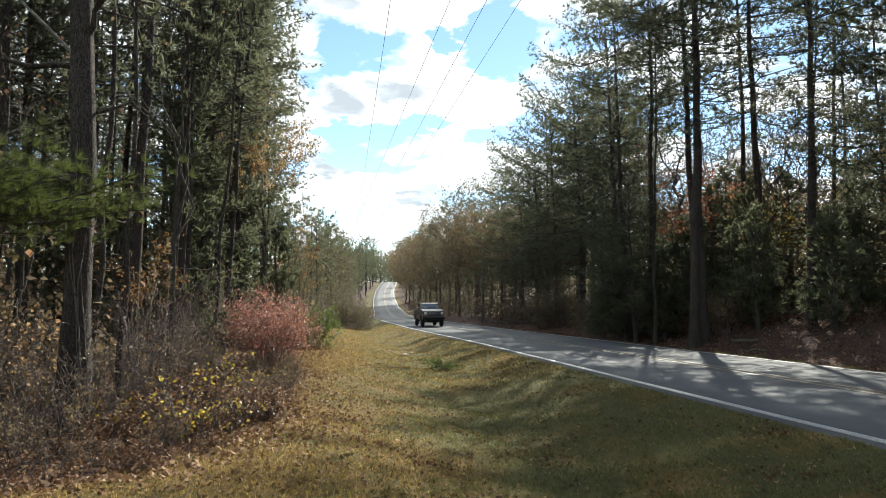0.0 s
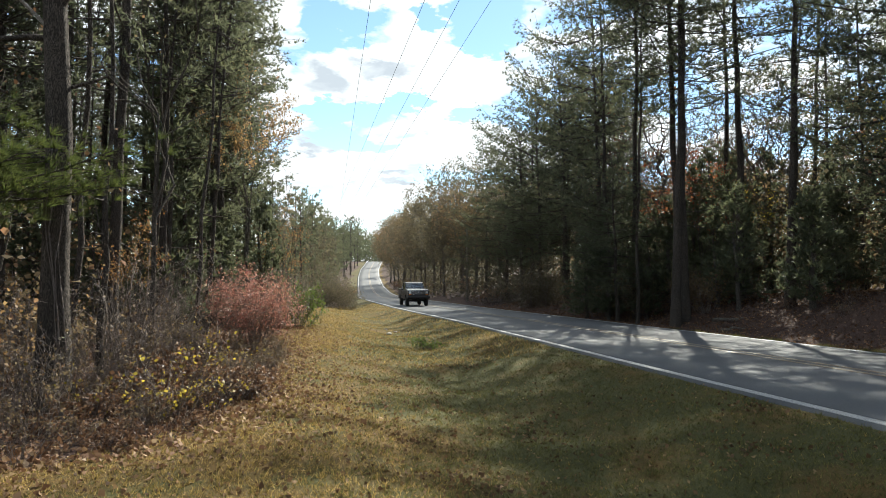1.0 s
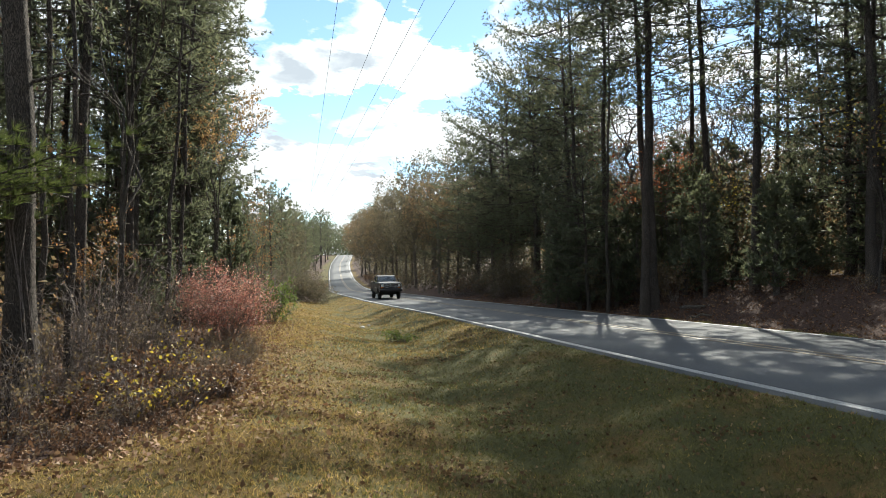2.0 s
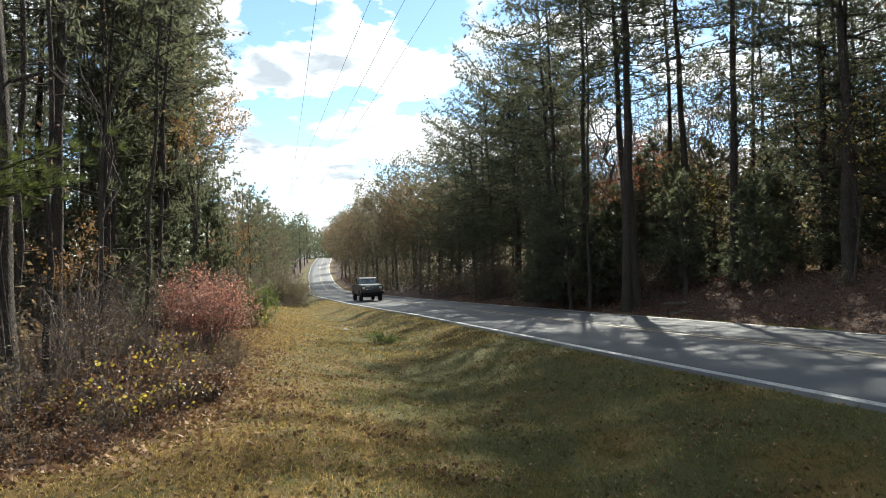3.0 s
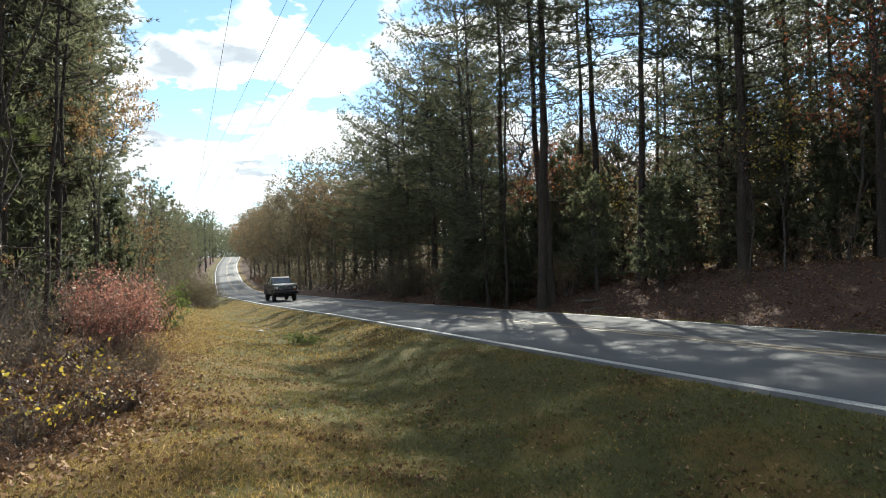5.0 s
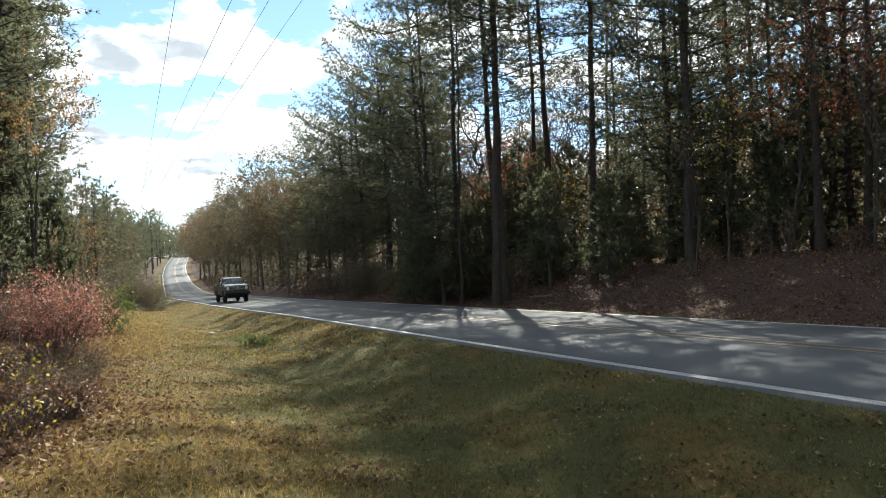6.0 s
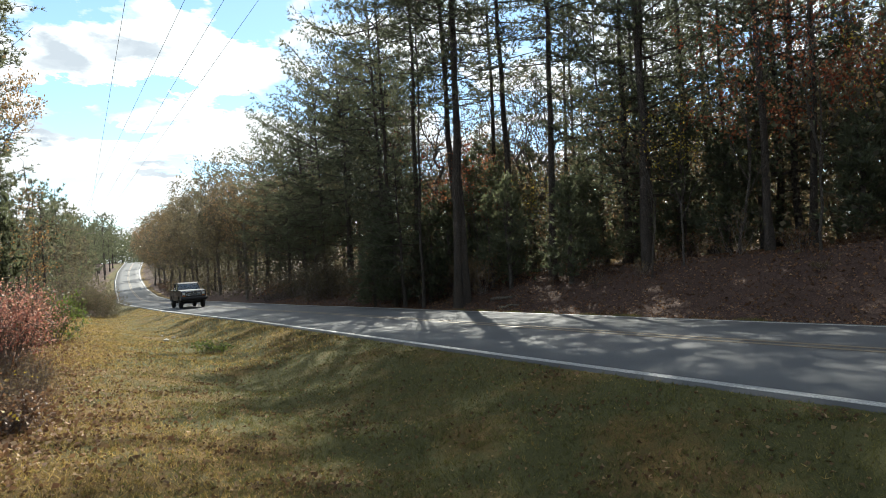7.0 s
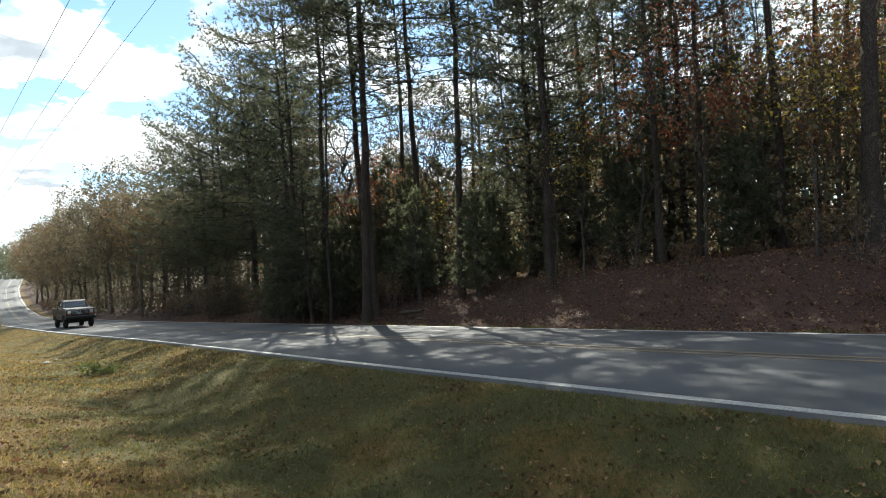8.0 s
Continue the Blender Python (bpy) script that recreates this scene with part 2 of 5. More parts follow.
def plain(name, col, rough, metal=0.0, coat=0.0, dirt=0.35, scale=6.0, spec=0.5):
    m, n = material(name)
    c = coords(n)
    d = n.maths("MULTIPLY", n.ramp(n.noise(c, scale, 6.0, 0.65), [(0.45, (0, 0, 0)), (0.75, (1, 1, 1))]), dirt)
    color = n.mix(d, rgb(*col), rgb(*(0.5 * x + 0.05 for x in col)))
    r = n.maths("ADD", n.maths("MULTIPLY", d, 0.4), rough)
    return finish(m, n, color, r, n.noise(c, scale * 12, 3.0), 0.05, 0.003, metal, spec, coat)


GROUND = make_ground()
ASPHALT = make_asphalt()
WHITE_LINE = make_paint("white_road_paint", (0.48, 0.48, 0.47), 0.75)
YELLOW_LINE = make_paint("yellow_road_paint", (0.24, 0.152, 0.0595), 1.0)
WOOD_GREY = bark("weathered_wood", rgb(0.14, 0.12, 0.10), rgb(0.36, 0.32, 0.27), 12.0)
WIRE = plain("dark_wire", (0.03, 0.03, 0.035), 0.5, 0.6)
TRUCK_PAINT = plain("dark_truck_paint", (0.015, 0.013, 0.015), 0.45, 0.0, 0.08, 0.35, spec=0.35)
CHROME = plain("chrome", (0.62, 0.62, 0.64), 0.18, 1.0)
RUBBER = plain("tyre_rubber", (0.018, 0.018, 0.018), 0.85)
STEEL = plain("wheel_steel", (0.32, 0.31, 0.30), 0.4, 0.8)
TRIM_DARK = plain("dark_trim", (0.012, 0.012, 0.012), 0.6)
LAMP_GLASS = plain("lamp_glass", (0.5, 0.5, 0.48), 0.12, 0.0, 0.6, 0.1)
AMBER = plain("amber_lens", (0.45, 0.14, 0.02), 0.2, 0.0, 0.5, 0.1)
CAB_DARK = plain("cab_lining", (0.02, 0.019, 0.018), 0.8)


def make_glass():
    m, n = material("window_glass")
    g = n.add("ShaderNodeBsdfPrincipled", {"Base Color": rgb(0.25, 0.28, 0.28), "Specular IOR Level": 0.25, "Roughness": 0.03, "Transmission Weight": 1.0, "IOR": 1.45})
    n.add("ShaderNodeOutputMaterial", {0: g.outputs[0]})
    return m


GLASS = make_glass()


# ---- mesh tools ----
class Soup:
    """Gathers corners and faces of one mesh."""

    def __init__(self):
        self.v, self.f, self.count = [], [], 0

    def put(self, verts, faces):
        verts = np.asarray(verts, float).reshape(-1, 3)
        self.v.append(verts)
        self.f.append(np.asarray(faces, int) + self.count)
        self.count += len(verts)
        return self

    def mesh(self, name, mat, smooth=False):
        me = bpy.data.meshes.new(name)
        if self.v:
            v = np.concatenate(self.v)
            loops = np.concatenate([f.ravel() for f in self.f])
            sizes = np.concatenate([np.full(len(f), f.shape[1]) for f in self.f])
            me.vertices.add(len(v))
            me.vertices.foreach_set("co", v.ravel())
            me.loops.add(len(loops))
            me.loops.foreach_set("vertex_index", loops.astype(np.int32))
            me.polygons.add(len(sizes))
            me.polygons.foreach_set("loop_start", (np.cumsum(sizes) - sizes).astype(np.int32))
            me.update(calc_edges=True)
            me.validate()
            if smooth:
                me.polygons.foreach_set("use_smooth", np.ones(len(sizes), bool))
        me.materials.append(mat)
        return me


def part(name, shape, mat, parent, label="", smooth=False):
    """One mesh object under a thing or a part; shape is a Soup, a bmesh or a mesh."""
    if isinstance(shape, Soup):
        me = shape.mesh(name, mat, smooth)
    elif isinstance(shape, bpy.types.Mesh):
        me = shape
    else:
        me = bpy.data.meshes.new(name)
        shape.to_mesh(me)
        shape.free()
        me.materials.append(mat)
    ob = new(name, me)
    ob.parent = parent
    if label:
        tagged(ob, label)
    return ob


def unit(a):
    a = np.asarray(a, float)
    return a / np.maximum(np.linalg.norm(a, axis=-1, keepdims=True), 1e-9)


def tube(soup, pts, radii, k=6):
    pts, radii = np.asarray(pts, float), np.asarray(radii, float)
    t = unit(np.gradient(pts, axis=0))
    ref = np.array([1.0, 0, 0]) if abs(t[0][0]) < 0.8 else np.array([0, 1.0, 0])
    a = unit(ref - t * (t @ ref)[:, None])
    b = np.cross(t, a)
    ang = np.arange(k) * 2 * np.pi / k
    ring = pts[:, None] + radii[:, None, None] * (np.cos(ang)[None, :, None] * a[:, None] + np.sin(ang)[None, :, None] * b[:, None])
    i = np.arange(len(pts) - 1)[:, None] * k
    j = np.arange(k)[None]
    j2 = (j + 1) % k
    f = np.stack([i + j, i + j2, i + k + j2, i + k + j], -1).reshape(-1, 4)
    soup.put(ring, f)


def blades(soup, pts, ways, count, length, width, spread, rng):
    """Needles: narrow triangles that fan out round each way."""
    p, d = np.repeat(np.asarray(pts), count, 0), np.repeat(unit(ways), count, 0)
    n = len(p)
    d = unit(d + spread * unit(rng.normal(size=(n, 3))))
    s = unit(np.cross(d, rng.normal(size=(n, 3)))) * width
    ln = (length * rng.uniform(0.65, 1.15, n))[:, None]
    v = np.stack([p - s, p + s, p + d * ln], 1)
    soup.put(v, np.arange(3 * n).reshape(n, 3))


def leaves(soup, pts, ways, size, rng, droop=0.3, narrow=0.36, curl=0.1):
    """Leaves: folded rhombs."""
    p = np.asarray(pts)
    n = len(p)
    a = unit(np.asarray(ways) + 0.9 * rng.normal(size=(n, 3)) - [0, 0, droop])
    b = unit(np.cross(a, rng.normal(size=(n, 3))))
    c = np.cross(a, b)
    sz = (size * rng.uniform(0.6, 1.3, n))[:, None]
    v = np.stack([p, p + (0.45 * a + narrow * b + curl * c) * sz, p + a * sz, p + (0.45 * a - narrow * b + curl * c) * sz], 1)
    soup.put(v, np.arange(4 * n).reshape(n, 4))


def box_bm(sx, sy, sz, at=(0, 0, 0), bevel=0.0, segs=2):
    bm = bmesh.new()
    bmesh.ops.create_cube(bm, size=1.0, matrix=Matrix.Translation(at) @ Matrix.Diagonal((sx, sy, sz, 1)))
    if bevel:
        bmesh.ops.bevel(bm, geom=bm.edges[:], offset=bevel, segments=segs, affect="EDGES", profile=0.5)
    return bm


# ---- the lie of the land ----
ROAD_Y = np.arange(-90.0, 420.0, 1.0)
_x = np.interp(ROAD_Y, [-90, -60, -30, 0, 5, 10, 14, 20, 29, 38, 50, 60, 70, 85, 99, 127, 160, 195, 227, 270, 340, 420],
               [27, 20.8, 15.1, 9.75, 8.8, 7.9, 7.2, 6.3, 4.9, 3.0, 0.3, -1.5, -3.4, -5.7, -7.7, -10.7, -14.5, -18.3, -21, -23.0, -14, 25])
_z = np.interp(ROAD_Y, [-90, -30, 0, 8, 16, 26, 38, 52, 70, 95, 125, 160, 210, 270, 300, 420],
               [1.6, 0.7, 0.08, -0.11, -0.3, -0.58, -0.85, -1.1, -1.45, -2.1, -2.5, -1.9, 1.2, 6.2, 7.0, 5.0])
_k = np.hanning(11) / np.hanning(11).sum()
ROAD_X = np.convolve(np.pad(_x, 5, mode="edge"), _k, "valid")
ROAD_Z = np.convolve(np.pad(_z, 5, mode="edge"), _k, "valid")
ROAD_X[:6], ROAD_X[-6:] = _x[:6], _x[-6:]
ROAD_S = np.gradient(ROAD_X, ROAD_Y)


def road_x(y):
    return np.interp(y, ROAD_Y, ROAD_X)


def road_z(y):
    return np.interp(y, ROAD_Y, ROAD_Z)


def offset(x, y):
    """Metres to the right of the road's middle."""
    return (x - road_x(y)) / np.sqrt(1 + np.interp(y, ROAD_Y, ROAD_S) ** 2)


def smooth(a, b, x):
    t = np.clip((x - a) / (b - a), 0, 1)
    return t * t * (3 - 2 * t)


def lawn_edge(y):
    """x at which the mown grass ends and the wood's litter begins, on the wood's side."""
    return 0.16 * np.sin(2.1 * np.asarray(y)) + 0.10 * np.sin(5.3 * np.asarray(y)) + np.interp(y, [-40, -5, 3, 5.6, 7.1, 8, 10, 13.7, 18, 25.5, 36, 48, 54, 60, 70, 85, 100, 130, 160, 200, 270, 330],
                     [-3, -6.5, -5.4, -3.9, -2.7, -2.35, -2.45, -3.15, -4.0, -5.4, -7.1, -8.0, -7.9, -7.8, -8.8, -11.2, -13.4, -16.6, -20.2, -24.5, -29.5, -32])


def wave(x, y, s, k):
    return np.sin(x * s + 1.7 * k) * np.cos(y * s * 0.83 + 2.3 * k) + 0.5 * np.sin((x + y) * s * 1.9 + k)


def ground_z(x, y):
    x, y = np.asarray(x, float), np.asarray(y, float)
    u, zr = offset(x, y), road_z(y)
    ditch_at = -np.interp(y, [0, 6, 12, 25, 52, 80], [6.6, 6.7, 6.6, 6.2, 5.6, 5.4])
    depth = np.interp(y, [-10, 0, 6, 14, 30, 52, 80, 120], [0.40, 0.46, 0.50, 0.52, 0.52, 0.45, 0.4, 0.35]) * (1 + 0.10 * wave(x, y, 0.9, 1))
    lawn = np.interp(y, [0, 10, 30, 60], [-0.08, -0.03, 0.05, 0.0])
    left = np.where(u > ditch_at, -0.012 - depth * smooth(-3.3, ditch_at, u), -0.012 - depth + (depth + lawn) * smooth(ditch_at, ditch_at - 3.6, u))
    left = left + 0.03 * np.maximum(0, lawn_edge(y) - x) * smooth(0, 3, lawn_edge(y) - x)
    high = np.interp(y, [-20, 6, 12, 20, 30, 42, 60, 90, 140], [2.0, 1.7, 1.65, 1.35, 1.1, 0.7, 0.6, 0.7, 0.8])
    right = -0.015 - 0.10 * smooth(3.3, 4.4, u) + (high + 0.10) * smooth(4.3, 8.8, u) + 0.035 * np.maximum(0, np.minimum(u, 60) - 8)
    z = zr + np.where(u < 0, left, right)
    z = z - 0.42 * np.exp(-((x + 3.1) ** 2 / 0.5 + (y - 43.0) ** 2 / 0.35))
    bumps = 0.022 * wave(x, y, 1.3, 2) + 0.012 * wave(x, y, 3.1, 3) + 0.06 * wave(x, y, 0.35, 4) * smooth(5, 12, np.abs(u + 2))
    return np.where(np.abs(u) < 3.36, zr - 0.015 - 0.07 * smooth(3.36, 2.9, np.abs(u)), z + bumps * smooth(3.4, 4.6, np.abs(u)))


def steps(inner, step, outer, grow=1.22):
    """Even steps inside, and ever wider ones out to the horizon."""
    a = list(np.arange(inner[0], inner[1] + 1e-6, step))
    d, x = step, inner[1]
    while x < outer:
        d *= grow
        x += d
        a.append(x)
    d, x = step, inner[0]
    while x > -outer:
        d *= grow
        x -= d
        a.insert(0, x)
    return np.array(a)


gx, gy = steps((-8, 17), 0.28, 2400, 1.16), steps((2, 58), 0.42, 2400, 1.10)
X, Y = np.meshgrid(gx, gy)
Z = ground_z(X, Y)
nx = len(gx)
i = (np.arange(len(gy) - 1)[:, None] * nx + np.arange(nx - 1)[None]).ravel()
soup = Soup().put(np.stack([X, Y, Z], -1).reshape(-1, 3), np.stack([i, i + 1, i + nx + 1, i + nx], -1))
ground = new("ground", soup.mesh("ground", GROUND, True))
U = offset(X, Y)
litter = np.where(U < 0, smooth(-1.0, 0.8, lawn_edge(Y) - X), smooth(4.0, 4.9, U)).ravel()
# greener grass by the ditch; its dark tone also stands in for shade
damp = (smooth(-10.2, -6.8, U) * (U < 0)).ravel()
for key, values in (("litter", litter), ("damp", damp)):
    ground.data.attributes.new(key, "FLOAT", "POINT").data.foreach_set("value", values.astype(np.float32))
tagged(ground, "mown roadside grass with a shallow ditch and wooded leaf litter", "ground", kind="structure")


def ribbon(a, b, y0, y1, lift, thick, step=1.0):
    """A strip of the road between two offsets from its middle."""
    ys = np.arange(y0, y1 + 1e-6, step)
    s = np.interp(ys, ROAD_Y, ROAD_S)
    nrm = np.stack([1 / np.sqrt(1 + s * s), -s / np.sqrt(1 + s * s)], -1)
    mid = np.stack([road_x(ys), ys], -1)
    rows = []
    cross = [a + (b - a) * k / 4 for k in range(5)]
    for o in cross:
        crown = 0.05 * (1 - (o / 3.4) ** 2)
        rows.append(np.c_[mid + nrm * o, road_z(ys) + crown + lift])
    rows = [rows[0] - [0, 0, thick], *rows, rows[-1] - [0, 0, thick]]
    v = np.stack(rows, 1)
    n = len(rows)
    i = (np.arange(len(ys) - 1)[:, None] * n + np.arange(n - 1)[None]).ravel()
    return Soup().put(v, np.stack([i, i + 1, i + n + 1, i + n], -1))


road = tagged(new("road", ribbon(-3.42, 3.38, -88, 400, 0.0, 0.12).mesh("road", ASPHALT, True)),
              "worn grey asphalt two-lane country road", "road", kind="structure")
for a, label, mat in ((-3.22, "worn white edge line", WHITE_LINE), (3.02, "worn white edge line", WHITE_LINE), (-0.20, "faded yellow centre line", YELLOW_LINE), (0.10, "faded yellow centre line", YELLOW_LINE)):
    part("edge_line" if mat is WHITE_LINE else "centre_line", ribbon(a, a + (0.16 if mat is WHITE_LINE else 0.13), -88, 400, 0.006, 0.003), mat, road, label, True)

# ---- plants ----
def thing(name, label, category, group=""):
    return tagged(new(name), label, category, group)


def wobbly(p0, p1, n, amount, rng, sag=0.0):
    t = np.linspace(0, 1, n)[:, None]
    p = np.asarray(p0) * (1 - t) + np.asarray(p1) * t
    p = p + np.cumsum(rng.normal(size=(n, 3)), 0) * amount * np.sin(np.pi * np.clip(t, 0, 0.98)) / np.sqrt(n)
    p[:, 2] -= (sag * 4 * t * (1 - t))[:, 0]
    return p


def pine(seed, height, base, dia, spread, limbs=44, tufts=1.0, needle=0.26, mat=None, top=0.25, rise=0.25, stubs=8, low=0.75, lean=0.02, wide=0.022, tuft=9, twigs=True, limb=0.012):
    """A pine: bark-plated trunk, whorled limbs, needles in tufts along the branchlets."""
    rng = np.random.default_rng(seed)
    tree = thing("pine_tree", "", "tree")
    trunk, wood, green = Soup(), Soup(), Soup()
    n = 12
    t = np.linspace(0, 1, n)
    sway = np.cumsum(rng.normal(size=(n, 2)), 0) * 0.05 + rng.normal(size=2) * lean * height * t[:, None]
    sway -= sway[0]
    axis = np.c_[sway, t * height - 0.25]
    rad = dia / 2 * (1 - 0.80 * t) + dia * 0.22 * np.exp(-t * height / 0.35)
    tube(trunk, axis, rad, 10)
    at = lambda h: np.array([np.interp(h, axis[:, 2], axis[:, k]) for k in range(3)])
    for _ in range(stubs):
        h = rng.uniform(0.25 * base, base * 1.05)
        a = rng.uniform(0, 2 * np.pi)
        ln = rng.uniform(0.25, 1.3)
        p = at(h)
        tube(wood, wobbly(p, p + ln * np.array([np.cos(a), np.sin(a), rng.uniform(-0.2, 0.35)]), 4, 0.08, rng), np.linspace(0.022, 0.006, 4), 4)
    tp, tw = [], []
    turn = rng.uniform(0, 6)
    for k in range(limbs):
        whorl = 3.6
        q = min(1.0, (math.floor(k / whorl) * whorl + rng.uniform(0, 0.9)) / limbs)
        h = base + (height - base - 0.3) * q ** 0.9
        turn += 2.4 + rng.normal() * 0.35
        shape = (low + (1 - low) * min(1, q / 0.3)) * (1 - (1 - top) * max(0, (q - 0.3) / 0.7) ** 1.3)
        ln = spread * shape * rng.uniform(0.5, 1.2)
        up_ = rise + 0.7 * q ** 2 + rng.normal() * 0.12
        out = np.array([np.cos(turn), np.sin(turn), up_])
        p0 = at(h)
        path = wobbly(p0, p0 + out * ln, 6, 0.16, rng, 0.10 * ln * (1 - q))
        thick = np.linspace(0.012 + limb * ln, 0.006, 6)
        tube(wood, path if twigs else path[[0, 3, 5]], thick if twigs else thick[[0, 3, 5]], 4 if twigs else 3)
        m = max(3, int(ln * 4.2 * tufts))
        for f in np.linspace(0.38, 1.0, m):
            c = np.array([np.interp(f, np.linspace(0, 1, 6), path[:, j]) for j in range(3)])
            side = unit(out + rng.normal(size=3) * 0.85 * (1.15 - 0.5 * f) + [0, 0, 0.25])
            bl = (0.30 + 0.34 * ln * (1 - f * 0.75)) * rng.uniform(0.5, 1.1)
            e = c + side * bl
            if twigs:
                tube(wood, np.stack([c, e]), [0.007, 0.004], 3)
            g = max(2, int(bl / 0.15))
            for s in np.linspace(0.55, 1.0, g):
                tp.append(c + side * bl * s + rng.normal(size=3) * 0.05)
                tw.append(side + [0, 0, 0.45])
    blades(green, np.array(tp), np.array(tw), tuft, needle, wide, 1.15, rng)
    part("trunk", trunk, BARK_PINE, tree, smooth=True)
    tagged(part("branchwork", wood, BARK_PINE, tree), kind="stuff")
    part("crown", green, mat or NEEDLES, tree)
    return tree


def shelf_pine(seed, height, base, dia, spread, limbs, dense=1.0, needle=0.21, wide=0.021, tuft=9, top=0.3, low=0.85, rise=0.05, lean=0.012, mat=None, stubs=6, peak=0.25, load=0.0, limb=0.009, fan=0.95):
    """A pine whose limbs spread flat, turn up at the end and carry their needles in layered sprays."""
    rng = np.random.default_rng(seed)
    tree = thing("pine_tree", "", "tree")
    trunk, wood, green = Soup(), Soup(), Soup()
    n = 12
    t = np.linspace(0, 1, n)
    sway = np.cumsum(rng.normal(size=(n, 2)), 0) * 0.06 + rng.normal(size=2) * lean * height * t[:, None]
    sway -= sway[0]
    axis = np.c_[sway, t * (height - 0.5) - 0.25]
    tube(trunk, axis, dia / 2 * (1 - 0.86 * t) + dia * 0.2 * np.exp(-t * height / 0.35), 10)
    at = lambda h: np.array([np.interp(h, axis[:, 2], axis[:, k]) for k in range(3)])
    for _ in range(stubs):
        h, a, ln = rng.uniform(0.3 * base, base), rng.uniform(0, 6.283), rng.uniform(0.3, 1.4)
        tube(wood, wobbly(at(h), at(h) + ln * np.array([np.cos(a), np.sin(a), rng.uniform(-0.2, 0.3)]), 4, 0.08, rng), np.linspace(0.02, 0.006, 4), 4)
    tp, tw = [], []
    turn = rng.uniform(0, 6)
    f6 = np.linspace(0, 1, 6)
    for k in range(limbs):
        q = min(1.0, (math.floor(k / 4) * 4 + rng.uniform(0, 1.6)) / limbs)
        turn += 2.4 + rng.normal() * 0.4
        shape = (low + (1 - low) * min(1, q / peak)) * (1 - (1 - top) * max(0, (q - peak) / (1 - peak)) ** 1.4)
        ln = spread * shape * rng.uniform(0.45, 1.25)
        out = np.array([np.cos(turn), np.sin(turn), 0.0])
        side = np.array([-out[1], out[0], 0.0])
        p0 = at(base + (height - base - 1.6) * q ** 0.95)
        lift = rise + 0.75 * q ** 2.5 + rng.normal() * 0.17
        path = p0 + out * ln * f6[:, None] + side * (rng.normal() * 0.18 * ln * f6 ** 2)[:, None]
        path[:, 2] += ln * (lift * f6 - 0.10 * np.sin(np.pi * f6) * (1 - q) + 0.14 * f6 ** 3)
        path[1:] += rng.normal(size=(5, 3)) * 0.05 * ln
        tube(wood, path[[0, 2, 4, 5]], np.linspace(0.012 + limb * ln, 0.006, 4), 4)
        m = max(4, int(ln * 4.0 * dense * (1 - load + 2 * load * q)))
        for j, f in enumerate(np.linspace(0.22, 1.0, m)):
            c = np.array([np.interp(f, f6, path[:, i]) for i in range(3)])
            d = unit(out * (0.55 + 0.5 * f) + side * ((-1) ** j) * rng.uniform(0.3, 1.0) * (1.2 - 0.8 * f) + [0, 0, 0.12 + rng.normal() * 0.12])
            bl = (0.42 + 0.26 * ln * (1 - f)) * rng.uniform(0.6, 1.2)
            tube(wood, np.stack([c, c + d * bl]), [0.008, 0.004], 3)
            for s in np.linspace(0.35, 1.0, max(2, int(bl / 0.14))):
                tp.append(c + d * bl * s + rng.normal(size=3) * [0.09, 0.09, 0.12])
                tw.append(d * 0.7 + [0, 0, 0.6])
    blades(green, np.array(tp), np.array(tw), tuft, needle, wide, fan, rng)
    part("trunk", trunk, BARK_PINE, tree, smooth=True)
    tagged(part("branchwork", wood, BARK_PINE, tree), kind="stuff")
    part("crown", green, mat or NEEDLES, tree)
    return tree


